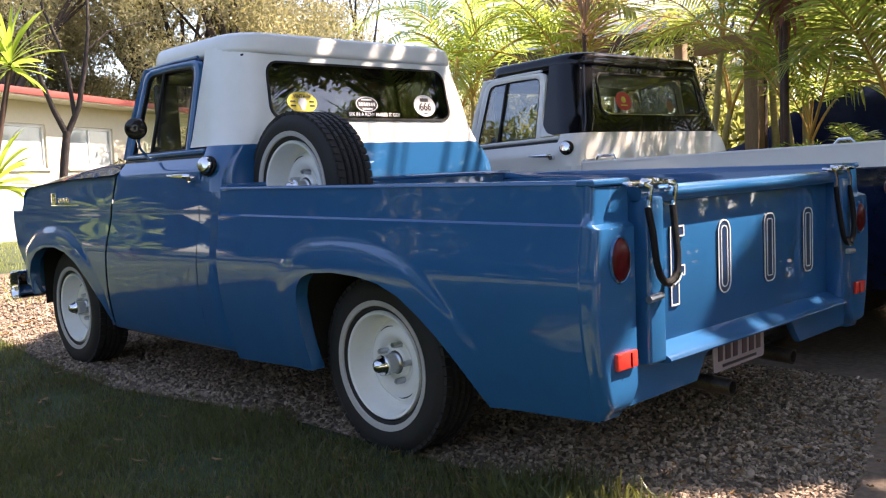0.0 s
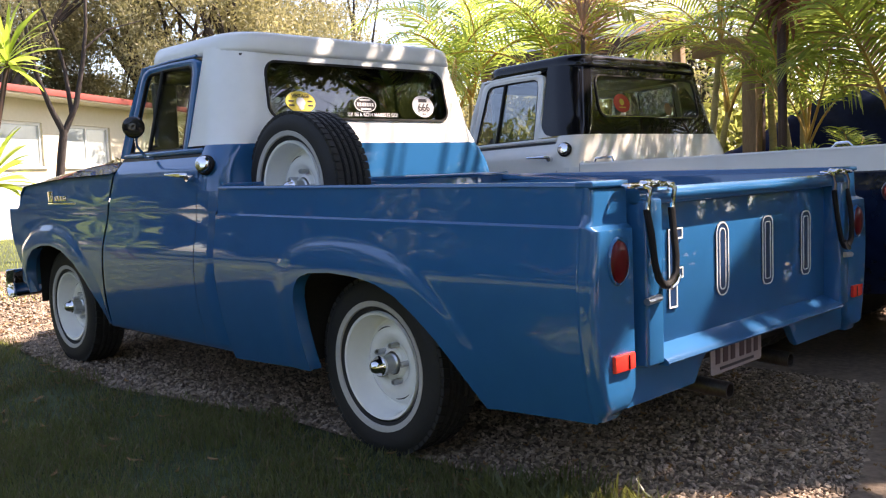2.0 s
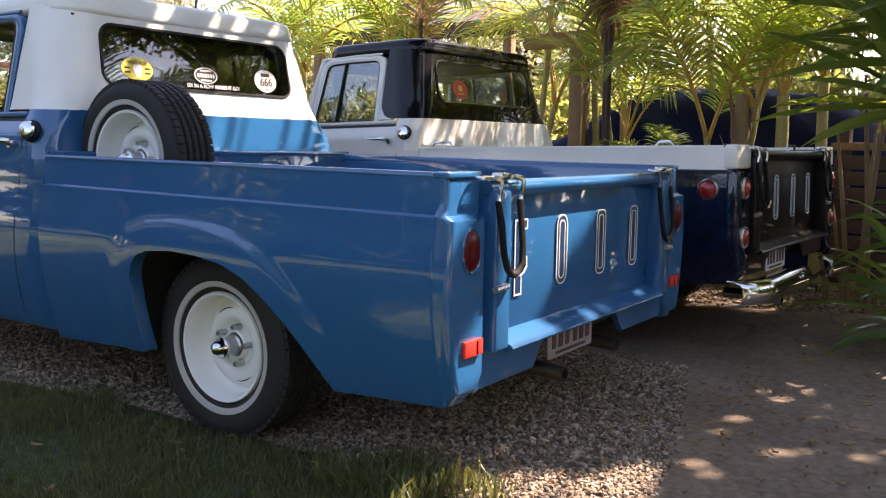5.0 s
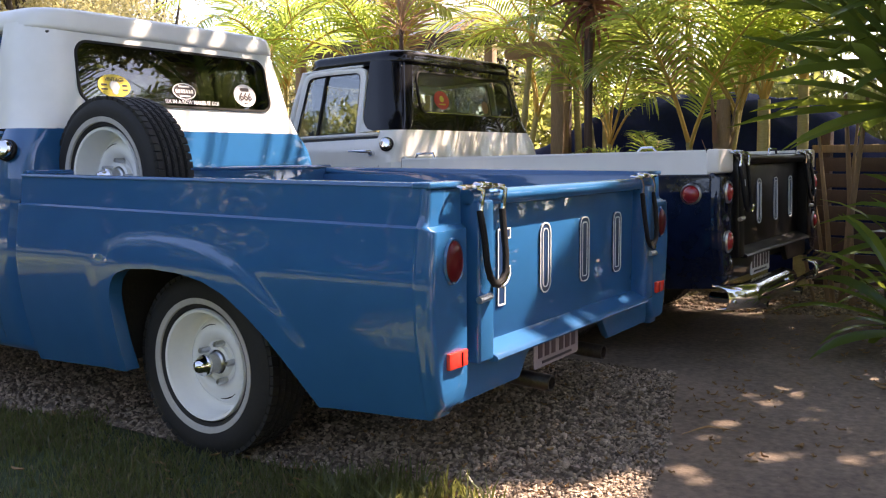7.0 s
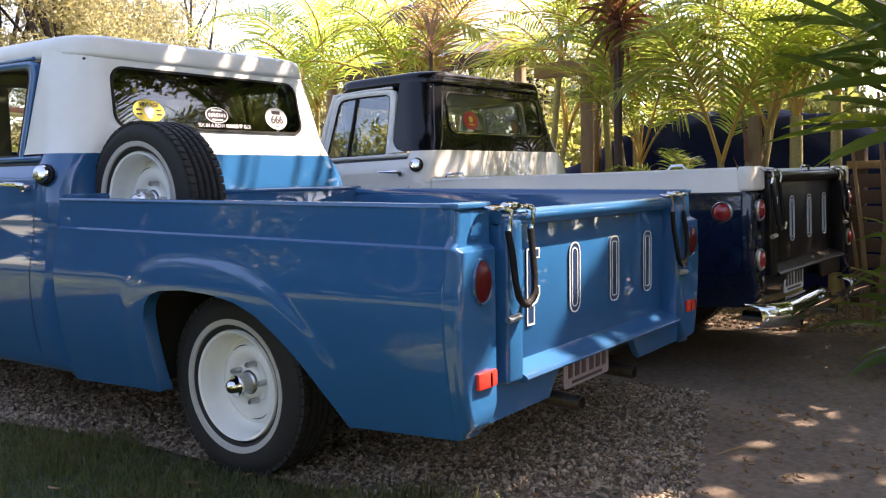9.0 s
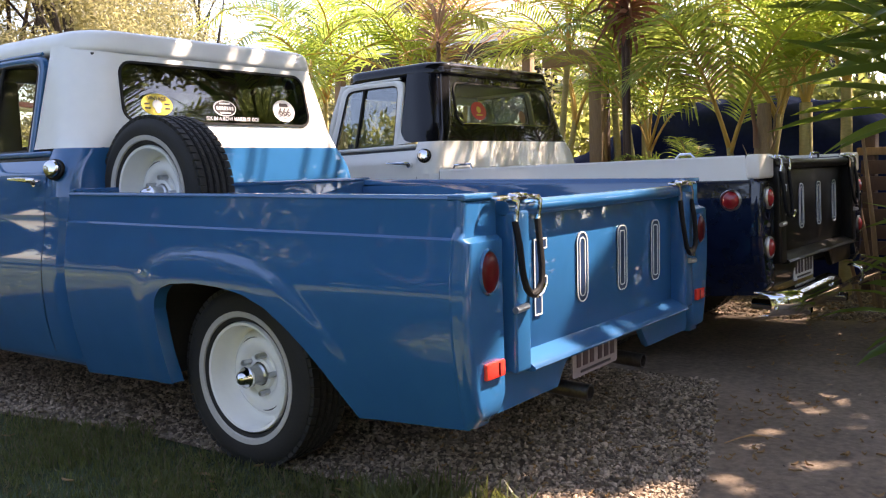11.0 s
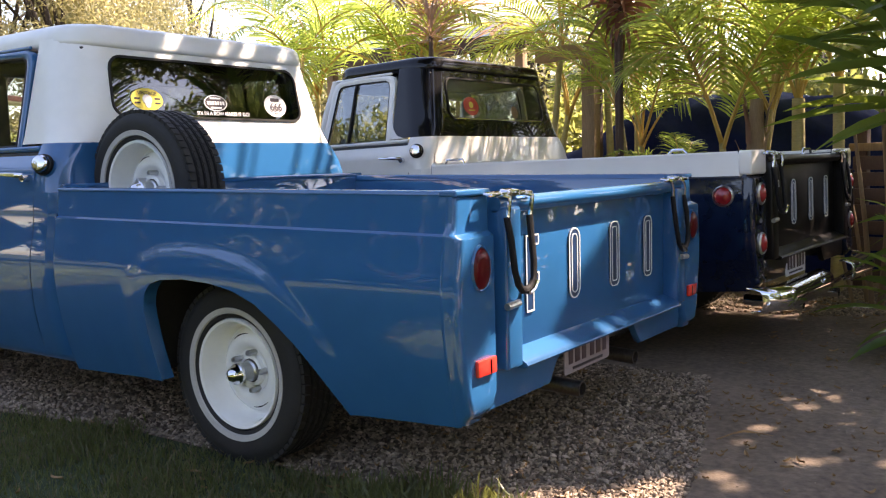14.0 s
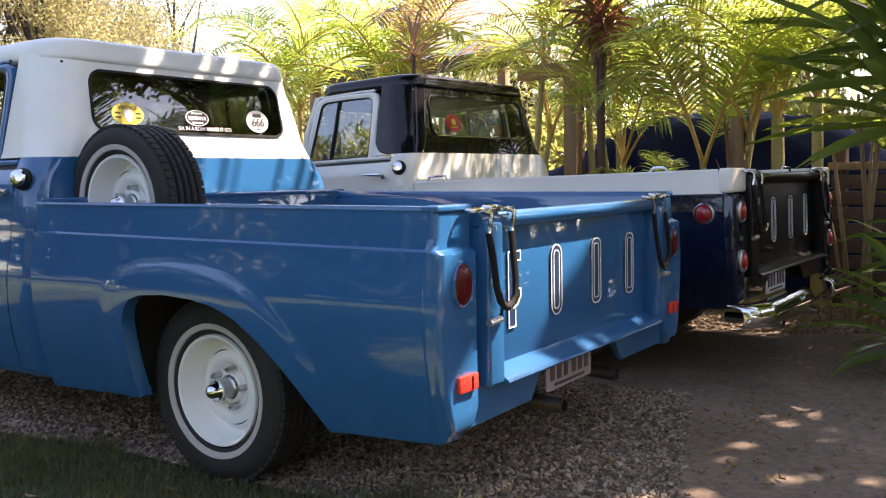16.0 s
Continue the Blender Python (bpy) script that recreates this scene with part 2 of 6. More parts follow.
def lattice(rows, close_rows=False, close_cols=False):
    """Faces over rows of points that are equally long."""
    n, k = len(rows), len(rows[0])
    faces = []
    for i in range(n if close_rows else n - 1):
        for j in range(k if close_cols else k - 1):
            a, b = i * k + j, i * k + (j + 1) % k
            c, d = ((i + 1) % n) * k + (j + 1) % k, ((i + 1) % n) * k + j
            faces.append((a, b, c, d))
    return [tuple(p) for r in rows for p in r], faces


def tube(points, radius, n=8, closed=False, flat=1.0):
    """A tube along points; radius is one number or one for each point; flat squeezes it across."""
    pts = [Vector(p) for p in points]
    rad = [float(q) for q in radius] if isinstance(radius, (list, tuple)) else [float(radius)] * len(pts)
    rows, side = [], None
    for i, p in enumerate(pts):
        a = pts[i - 1] if (i or closed) else p
        b = pts[(i + 1) % len(pts)] if (i < len(pts) - 1 or closed) else p
        ahead = (b - a).normalized()
        if side is None:
            side = ahead.cross(Vector((0, 0, 1)))
            if side.length < 0.05:
                side = ahead.cross(Vector((0, 1, 0)))
        side = (side - ahead * side.dot(ahead)).normalized()
        over = ahead.cross(side)
        rows.append([p + rad[i] * (math.cos(2 * math.pi * k / n) * side + flat * math.sin(2 * math.pi * k / n) * over) for k in range(n)])
    v, f = lattice(rows, closed, True)
    if not closed:
        f += [tuple(range(n))[::-1], tuple(range(len(v) - n, len(v)))]
    return v, f


def lathe(profile, n=48, closed=False):
    """Points (radius, x) turned round the x axis."""
    rows = [[(x, r * math.cos(2 * math.pi * k / n), r * math.sin(2 * math.pi * k / n)) for k in range(n)] for r, x in profile]
    return lattice(rows, closed, True)


def block(x0, x1, y0, y1, z0, z1, bevel=0.006, segments=2):
    bm = bmesh.new()
    bmesh.ops.create_cube(bm, size=1.0)
    for v in bm.verts:
        v.co = ((x0 + x1) / 2 + v.co.x * (x1 - x0), (y0 + y1) / 2 + v.co.y * (y1 - y0), (z0 + z1) / 2 + v.co.z * (z1 - z0))
    if bevel:
        bmesh.ops.bevel(bm, geom=bm.edges[:], offset=bevel, segments=segments, affect="EDGES", profile=0.5)
    bm.verts.index_update()
    got = [tuple(v.co) for v in bm.verts], [tuple(v.index for v in f.verts) for f in bm.faces]
    bm.free()
    return got


def rounded(x0, x1, z0, z1, r, n=5):
    """The outline of a rounded rectangle in a plane, counter-clockwise."""
    pts = []
    for cx, cz, a in ((x1 - r, z1 - r, 0), (x0 + r, z1 - r, 90), (x0 + r, z0 + r, 180), (x1 - r, z0 + r, 270)):
        pts += [(cx + r * math.cos(radians(a + 90 * k / n)), cz + r * math.sin(radians(a + 90 * k / n))) for k in range(n + 1)]
    return pts


def slab(outline, y0, y1):
    """A plate in the x-z plane with that outline, from y0 to y1."""
    n = len(outline)
    v = [(x, y0, z) for x, z in outline] + [(x, y1, z) for x, z in outline]
    return v, [tuple(range(n)), tuple(range(2 * n - 1, n - 1, -1))] + [(i, i + n, (i + 1) % n + n, (i + 1) % n) for i in range(n)]


def part(name, shape, mat, parent=None, label="", smooth=35.0, thick=0.0, inward=-1.0, tidy=True):
    """Links a shape as one mesh object under a thing or a part."""
    me = bpy.data.meshes.new(name)
    me.from_pydata(shape[0], [], shape[1])
    if tidy:
        bm = bmesh.new()
        bm.from_mesh(me)
        bmesh.ops.remove_doubles(bm, verts=bm.verts[:], dist=0.0004)
        bmesh.ops.recalc_face_normals(bm, faces=bm.faces[:])
        bm.to_mesh(me)
        bm.free()
    me.materials.append(mat)
    if smooth:
        me.polygons.foreach_set("use_smooth", [True] * len(me.polygons))
        me.set_sharp_from_angle(angle=radians(smooth))
    ob = new(name, me)
    ob.parent = parent
    if label:
        ob["label"] = label
    if thick:
        s = ob.modifiers.new("thickness", "SOLIDIFY")
        s.thickness, s.offset, s.use_rim = thick, inward, thick > 0.008
    return ob


def thing(name, label, category, m=None, group="", kind=""):
    ob = new(name)
    ob.empty_display_size = 0.1
    if m is not None:
        ob.matrix_world = m
    return tagged(ob, label, category, group, kind)


def smoothstep(a, b, x):
    t = min(max((x - a) / (b - a), 0.0), 1.0)
    return t * t * (3 - 2 * t)


def along(table, x):
    return float(np.interp(x, [p[0] for p in table], [p[1] for p in table]))

# ---- the pickup trucks: x to their right, y ahead from the tail, z up ----
REAR_ARCH = [(0.515, 0.287), (0.57, 0.37), (0.62, 0.44), (0.68, 0.508), (0.76, 0.575), (0.85, 0.635), (0.95, 0.672), (1.06, 0.69),
             (1.20, 0.697), (1.33, 0.688), (1.39, 0.668), (1.425, 0.63), (1.44, 0.58)]
FRONT_ARCH = [(3.27, 0.31), (3.33, 0.42), (3.42, 0.54), (3.52, 0.63), (3.65, 0.69), (3.80, 0.715), (3.95, 0.71), (4.08, 0.68),
              (4.18, 0.62), (4.24, 0.54), (4.27, 0.45)]


def crease_at(y):
    return along([(0, 0.872), (2.05, 0.9), (2.2, 0.912), (4.6, 0.91)], y)


def bottom_at(y):
    return along([(0, 0.316), (0.5, 0.290), (1.44, 0.288), (2.03, 0.265), (2.05, 0.31), (3.2, 0.30), (4.2, 0.40), (4.6, 0.42)], y)


def bed_top(y):
    return 1.0 + 0.01 * y


def flank(y, z, arch, width, raise_by, fade):
    """Half width of the body at a place of its side, with the raised lip round a wheel opening."""
    c = crease_at(y)
    bed = y < 2.035
    if z > c + 0.006:
        base = 0.940 + max(0.0, (bed_top(0) - z)) * 0.11
        if not bed:
            base = 0.941 - 0.02 * smoothstep(c, 1.12, z) - 0.075 * smoothstep(1.08, 1.20, z)
    else:
        low = max(0.0, (0.72 - z) / 0.42)
        base = 0.984 - 0.070 * low * low - 0.022 * smoothstep(0.70, 0.91, z)
        if not bed:
            base -= 0.022
    if arch:
        d = 9.0
        for (ya, za), (yb, zb) in zip(arch, arch[1:] + [(arch[-1][0], 0.28)]):
            ay, az, by, bz = y - ya, z - za, yb - ya, zb - za
            k = min(max((ay * by + az * bz) / max(by * by + bz * bz, 1e-9), 0), 1)
            d = min(d, math.hypot(ay - k * by, az - k * bz))
        base += raise_by * smoothstep(width, width - 0.045, d) * smoothstep(fade[0], fade[1], y) * (1 - 0.35 * smoothstep(0, width, d))
    return base


def side_sheet(y0, y1, top, arch=None, width=0.13, raise_by=0.015, fade=(0.42, 0.68), lo=0.0, edge_front=None, edge_rear=None):
    """The left body side from y0 to y1, with a wheel opening; top and the slanted edges are functions."""
    ys = list(np.linspace(y0, y1, max(6, int((y1 - y0) / 0.035))))
    if arch:
        ya, yb = arch[0][0], arch[-1][0]
        ys = [y for y in ys if not (ya - 0.01 < y < yb + 0.012)]
        inside = [ya + (yb - ya) * (1 - math.cos(math.pi * k / 44)) / 2 for k in range(45)]
        ys = sorted(ys + inside)
    rows, low_rows = [], []
    for y in ys:
        c, t = crease_at(y), top(y)
        zs = bottom_at(y) + lo
        if arch:
            if arch[0][0] <= y <= arch[-1][0]:
                zs = along(arch, y)
            elif y > arch[-1][0]:
                zs = arch[-1][1]
        levels = list(np.linspace(zs, c - 0.012, 22)) + [c - 0.006, c, c + 0.007, c + 0.010]
        if t > c + 0.02:
            levels += list(np.linspace(c + 0.016, t, 14))
        else:
            levels += [c + 0.009] * 14
        row = []
        for z in levels:
            yy = y
            if edge_front:
                k = (y - y0) / (y1 - y0)
                yy = edge_rear(z) + k * (edge_front(z) - edge_rear(z))
            row.append((-flank(yy, z, arch, width, raise_by, fade), yy, z))
        rows.append(row)
        if arch and y >= arch[-1][0] - 1e-6:
            zb = bottom_at(y) + lo
            low_rows.append([(-flank(y, z, arch, width, raise_by, fade), y, z) for z in np.linspace(zb, arch[-1][1], 9)])
    got = lattice(rows)
    if low_rows:
        got = join(got, lattice(low_rows))
    if arch:
        rim = [r[0] for y, r in zip(ys, rows) if arch[0][0] <= y <= arch[-1][0] + 1e-6] + [p for p in reversed(low_rows[0])]
        got = join(got, lattice([rim, [(p[0] + 0.008, p[1], p[2] + 0.004) for p in rim], [(p[0] + 0.055, p[1], p[2] + 0.004) for p in rim]]))
    return got


def letter_shapes():
    """Four tall outlined marks across the tailgate: (outer, holes) in x and z."""
    tall, made = (0.592, 0.842), []
    z0, z1 = tall
    for cx, kind in ((-0.485, 0), (-0.185, 1), (0.15, 2), (0.475, 3)):
        w = 0.042
        if kind == 0:
            made.append([(cx - w, z0), (cx - w + 0.048, z0), (cx - w + 0.048, z0 + 0.09), (cx + w, z0 + 0.09), (cx + w, z0 + 0.125), (cx - w + 0.048, z0 + 0.125),
                         (cx - w + 0.048, z1 - 0.035), (cx + w, z1 - 0.035), (cx + w, z1), (cx - w, z1)])
        else:
            made.append(rounded(cx - w, cx + w, z0, z1, 0.040 if kind == 1 else 0.03, 6))
    return made


def shrink(outline, d):
    """The outline moved inwards by d."""
    n, out = len(outline), []
    area = sum(outline[i][0] * outline[(i + 1) % n][1] - outline[(i + 1) % n][0] * outline[i][1] for i in range(n))
    s = 1 if area > 0 else -1
    for i in range(n):
        a, b, c = (Vector(outline[k % n]) for k in (i - 1, i, i + 1))
        e, f = (b - a), (c - b)
        e = e.normalized() if e.length > 1e-7 else f.normalized()
        f = f.normalized() if f.length > 1e-7 else e
        nn = Vector((-e.y - f.y, e.x + f.x)) * s
        if nn.length < 1e-6:
            nn = Vector((-e.y, e.x)) * s
        nn.normalize()
        k = max(nn.dot(Vector((-e.y, e.x)) * s), 0.4)
        out.append(tuple(b + nn * d / k))
    return out


def band(outline, width, y0, y1):
    """A raised outline of a shape: a ring of that width."""
    inner = shrink(outline, width)
    rows = [[(x, y, z) for x, z in o] for o, y in ((outline, y1), (outline, y0), (inner, y0), (inner, y1))]
    return lattice(rows, True, True)


def ring_xz(outline, width, y_of, depth):
    inner = shrink(outline, width)
    rows = [[(x, y_of(x, z) + d, z) for x, z in o] for o, d in ((outline, 0.006), (outline, -depth), (inner, -depth), (inner, 0.006))]
    return lattice(rows, True, True)


def wheel(name, parent, x, y, z, r, side, label, dish=0.0):
    """side -1: its face looks to -x."""
    k = r / 0.335
    R = r
    tyre = [(0.200, -0.066), (0.212, -0.088), (0.248, -0.0995), (0.285 * k, -0.104), (R - 0.030, -0.098), (R - 0.014, -0.088), (R - 0.004, -0.070)]
    for g in (-0.048, -0.016, 0.016, 0.048):
        tyre += [(R - 0.001, g - 0.006), (R - 0.010, g - 0.004), (R - 0.010, g + 0.004), (R - 0.001, g + 0.006)]
    tyre += [(R - 0.004, 0.070), (R - 0.014, 0.088), (R - 0.030, 0.098), (0.27 * k, 0.104), (0.222, 0.092), (0.205, 0.078)]
    w = part(name, lathe(tyre, 72), RUBBER, parent, label, smooth=28)
    w.location = (x, y, z)
    if side > 0:
        w.rotation_euler = (0, 0, math.pi)
    blocks = []
    for i in range(60):
        a = 2 * math.pi * i / 60
        for lo_x, hi_x, off in ((-0.086, -0.056, 0.0), (-0.040, -0.024, 0.5), (-0.008, 0.008, 0.0), (0.024, 0.040, 0.5), (0.056, 0.086, 0.0)):
            a1, a2 = a + 2 * math.pi / 60 * (off + 0.06), a + 2 * math.pi / 60 * (off + 0.86)
            rr, ri = R + 0.003, R - 0.012
            skew = 0.012
            blocks.append(([(lo_x, rr * math.cos(a1), rr * math.sin(a1)), (hi_x, rr * math.cos(a1 + skew), rr * math.sin(a1 + skew)),
                            (hi_x, rr * math.cos(a2 + skew), rr * math.sin(a2 + skew)), (lo_x, rr * math.cos(a2), rr * math.sin(a2)),
                            (lo_x, ri * math.cos(a1), ri * math.sin(a1)), (hi_x, ri * math.cos(a1), ri * math.sin(a1)),
                            (hi_x, ri * math.cos(a2), ri * math.sin(a2)), (lo_x, ri * math.cos(a2), ri * math.sin(a2))],
                           [(0, 1, 2, 3), (0, 4, 5, 1), (1, 5, 6, 2), (2, 6, 7, 3), (3, 7, 4, 0)]))
    part("tread", join(*blocks), RUBBER, w, smooth=0, tidy=False)
    part("whitewall", lathe([(0.2235, -0.094), (0.226, -0.0985), (0.242, -0.1015), (0.2455, -0.1015), (0.246, -0.097), (0.2235, -0.090)], 72, True), WALL_RING, w, "thin grey-white tyre band")
    rim = [(0.199, -0.066), (0.2025, -0.080), (0.200, -0.088), (0.195, -0.086), (0.191, -0.074), (0.188, -0.062), (0.184, -0.030), (0.179, 0.006), (0.170, 0.016),
           (0.158, 0.012), (0.142, -0.010), (0.124, -0.024), (0.108, -0.026), (0.092, -0.018), (0.082, -0.004), (0.060, -0.002), (0.054, -0.016), (0.044, -0.020)]
    part("rim", lathe(rim, 64), RIM, w, "white painted steel rim", thick=0.004, inward=1.0)
    part("rim_back", lathe([(0.20, 0.08), (0.19, 0.04), (0.05, 0.03), (0.001, 0.03)], 32), DARK, w)
    for a0 in (70, -110):
        rows = []
        for i in range(9):
            a = radians(a0 + 34 * (i / 8 - 0.5))
            hw = 0.0045 * math.sin(math.pi * (0.12 + 0.76 * i / 8))
            rows.append([(-0.0195, (0.136 + s * hw) * math.cos(a), (0.136 + s * hw) * math.sin(a)) for s in (-1, 1)])
        part("rim_slot", lattice(rows), SEAL, w, "dark slot in the rim", thick=0.003)
    hub = [(0.046, -0.018), (0.045, -0.030), (0.038, -0.036), (0.036, -0.074), (0.040, -0.080), (0.040, -0.090), (0.034, -0.096), (0.030, -0.110), (0.018, -0.124), (0.001, -0.130)]
    part("hub", lathe([(r0 * 0.9, a) for r0, a in hub[:6]], 28), STEEL, w, "grey metal hub")
    part("hub_cap", lathe([(r0 * 0.95, a) for r0, a in hub[4:]], 28), CHROME, w, "chrome hub cap")
    for i in range(5):
        a = 2 * math.pi * i / 5 + 0.55
        cy, cz = 0.072 * math.cos(a), 0.072 * math.sin(a)
        n = part("wheel_nut", tube([(0.0, cy, cz), (-0.046, cy, cz), (-0.052, cy, cz)], [0.0115, 0.0115, 0.008], 6), STEEL, w, smooth=20)
    return w


def text_shape(words, size, m):
    c = bpy.data.curves.new("words", "FONT")
    c.body, c.size, c.align_x, c.align_y, c.extrude = words, size, "CENTER", "CENTER", 0.0004
    c.offset = size * 0.018
    ob = bpy.data.objects.new("words", c)
    scene.collection.objects.link(ob)
    me = bpy.data.meshes.new_from_object(ob.evaluated_get(bpy.context.evaluated_depsgraph_get()))
    got = [tuple(m @ v.co) for v in me.vertices], [tuple(p.vertices) for p in me.polygons]
    bpy.data.objects.remove(ob)
    return got


def ellipse(cx, cz, a, b, n=36):
    return [(cx + a * math.cos(2 * math.pi * k / n), cz + b * math.sin(2 * math.pi * k / n)) for k in range(n)]


CAB_W = [(0.98, 0.935), (1.05, 0.925), (1.1, 0.910), (1.15, 0.885), (1.2, 0.858), (1.25, 0.842), (1.4, 0.806), (1.62, 0.752), (1.7, 0.735)]


def cab_back(z):
    return 2.105 + 0.17 * max(0.0, z - 1.2) - 0.12 * max(0.0, 1.2 - z)


def cab_round(z):
    return 0.10 + 0.07 * smoothstep(1.12, 1.30, z)


def cab_ring(z, start=2.42, n=9):
    """The cab's outline at a height, from its left door post round the back to the right one."""
    w, yb, r = along(CAB_W, z), cab_back(z), cab_round(z)
    left = [(-w, y, z) for y in np.linspace(start, yb + r, 4)]
    left += [(-w + r - r * math.cos(a), yb + r - r * math.sin(a), z) for a in np.linspace(0, math.pi / 2, n)[1:]]
    left += [(-w + r + 0.008, yb + 0.0004, z)]
    return left


def truck(root_name, label, pal, m, wheel_z, radius, second_truck):
    T = thing(root_name, label, "pickup truck", m)
    P = lambda name, shape, mat, parent=None, lab="", **kw: part(name, shape, mat, parent or T, lab, **kw)
    both = lambda s: (s, mirror(s))

    # bed sides, split at the crease into two colours
    for k, flip in enumerate((False, True)):
        turn = mirror if flip else (lambda s: s)
        sheet = side_sheet(0.085, 2.02, bed_top, REAR_ARCH)
        if pal["bed_top"] is pal["bed"]:
            side = P("bed_side", turn(sheet), pal["bed"], thick=0.004, smooth=30)
        else:
            v, f = sheet
            up = [q for q in f if all(v[i][2] >= crease_at(v[i][1]) + 0.002 for i in q)]
            down = [q for q in f if q not in set(up)]
            side = P("bed_side", turn((v, down)), pal["bed"], lab="glossy dark navy bed side", thick=0.004, smooth=50)
            P("bed_upper_side", turn((v, up)), pal["bed_top"], lab="white upper bed side", thick=0.004, smooth=50)
        # the front edge turns inwards at the gap behind the cab
        edge = [[(-flank(2.02, z, REAR_ARCH, 0.13, 0.015, (0.42, 0.68)) + dx, 2.02 + dy, z) for dx, dy in ((0.0, 0.0), (0.003, 0.007), (0.012, 0.010), (0.06, 0.010))] for z in np.linspace(0.27, bed_top(2.02), 24)]
        P("bed_front_edge", turn(lattice(edge)), pal["bed"], thick=0.003, smooth=50)
        # top rail: a folded flange
        rail = []
        for y in np.linspace(0.08, 2.02, 24):
            t = bed_top(y)
            rail.append([(-0.944, y, t - 0.012), (-0.943, y, t - 0.003), (-0.937, y, t), (-0.885, y, t), (-0.878, y, t - 0.004), (-0.876, y, t - 0.03)])
        P("bed_rail", turn(lattice(rail)), pal["bed_top"], thick=0.003, smooth=60)
        P("bed_inner_wall", turn(block(-0.876, -0.862, 0.10, 2.0, 0.735, 0.985, 0.004)), pal["bed_in"])
        tub = join(block(-0.868, -0.49, 0.47, 1.53, 0.724, 0.765, 0.015, 3), block(-0.868, -0.49, 0.47, 0.482, 0.505, 0.75, 0.003), block(-0.868, -0.49, 1.518, 1.53, 0.505, 0.75, 0.003), block(-0.502, -0.49, 0.47, 1.53, 0.505, 0.75, 0.003))
        P("wheel_tub", turn(tub), pal["bed_in"])
        well = [[(x, 1.0 + 0.51 * math.copysign(abs(math.cos(a)) ** 0.35, math.cos(a)), 0.31 + 0.405 * max(math.sin(a), 0) ** 0.3) for a in np.linspace(0, math.pi, 20)] for x in (-0.895, -0.5)] + [[(-0.5, 0.99, 0.31)] * 20]
        well = lattice(well)
        P("wheel_well", turn(well), DARK)
        # tail of the bed side, stepped at the crease
        rows = []
        c = crease_at(0)
        for z in list(np.linspace(0.318, 0.36, 5)) + list(np.linspace(0.40, c - 0.014, 12)) + [c - 0.006, c, c + 0.006] + list(np.linspace(c + 0.02, bed_top(0) - 0.02, 5)) + [bed_top(0) - 0.008, bed_top(0)]:
            up = smoothstep(c - 0.008, c + 0.008, z)
            y = 0.040 + 0.032 * up + 0.02 * smoothstep(bed_top(0) - 0.022, bed_top(0), z) + 0.03 * smoothstep(0.36, 0.318, z)
            out = flank(0.085, z, REAR_ARCH, 0.13, 0.015, (0.42, 0.68))
            inn = 0.775 + 0.05 * smoothstep(0.40, 0.318, z) - 0.02 * up
            r = 0.020
            row = [(-out, 0.102, z), (-out - 0.0025, 0.094, z), (-out - 0.0025, 0.088, z), (-out, 0.080, z), (-out, y + r + 0.004, z)]
            row += [(-out + r - r * math.cos(a), y + r - r * math.sin(a), z) for a in np.linspace(0.1, math.pi / 2, 6)]
            row += [(-out + r + 0.004, y, z), (-inn - 0.016, y + 0.002, z), (-inn - 0.010, y + 0.004, z), (-inn - 0.003, y + 0.012, z), (-inn, y + 0.024, z), (-inn, y + 0.03, z), (-inn, 0.12, z)]
            rows.append(row)
        top = rows[-1]
        rows.append([(p[0] * 0.985 - 0.012, p[1] + 0.006, p[2] + 0.001) for p in top])
        rows.append([(-0.88, 0.115, bed_top(0) + 0.001)] * len(top))
        cap = P("tail_panel", turn(lattice(rows)), pal["bed"] if not second_truck else pal["bed"], thick=0.003, smooth=40)
        P("tail_cap", turn(block(-0.945, -0.765, 0.066, 0.128, 0.984, 1.0035, 0.006, 3)), pal["bed"])
        if second_truck:
            P("tail_corner", turn(block(-0.965, -0.745, 0.052, 0.12, c + 0.012, bed_top(0) + 0.004, 0.014, 3)), pal["bed_top"], lab="white painted corner")
        # lamps
        if not second_truck:
            lens = lathe([(0.001, -0.018), (0.02, -0.017), (0.034, -0.013), (0.041, -0.007), (0.043, 0.0)], 32)
            place = lambda s: [(-0.868 + p[1], 0.038 + p[0], 0.776 + p[2] * 1.42) for p in s[0]]
            P("tail_light", turn((place(lens), lens[1])), RED_LENS, lab="oval dark red tail light")
            bez = lathe([(0.043, -0.004), (0.046, -0.006), (0.049, 0.002), (0.049, 0.012), (0.043, 0.010)], 32, True)
            P("tail_light_bezel", turn((place(bez), bez[1])), pal["bed"])
            P("reflector", turn(block(-0.905, -0.805, 0.027, 0.042, 0.462, 0.512, 0.005)), ORANGE_LENS, lab="orange-red plastic reflector")
            P("reflector_rib", turn(block(-0.842, -0.836, 0.024, 0.03, 0.466, 0.508, 0.002)), RED_LENS)
        else:
            for zc in (0.79, 0.545):
                lens = lathe([(0.001, -0.024), (0.025, -0.021), (0.040, -0.010), (0.044, 0.0)], 28)
                bez = lathe([(0.044, -0.004), (0.047, -0.010), (0.053, -0.003), (0.053, 0.012), (0.044, 0.01)], 28, True)
                place = lambda s: [(-0.873 + p[1], 0.040 + p[0], zc + p[2] * 1.05) for p in s[0]]
                P("tail_light", turn((place(lens), lens[1])), RED_BRIGHT, lab="round red lamp")
                P("tail_light_bezel", turn((place(bez), bez[1])), STEEL, lab="steel ring")
            place = lambda s: [(-0.982 + p[0], 0.19 + p[1], 0.785 + p[2]) for p in s[0]]
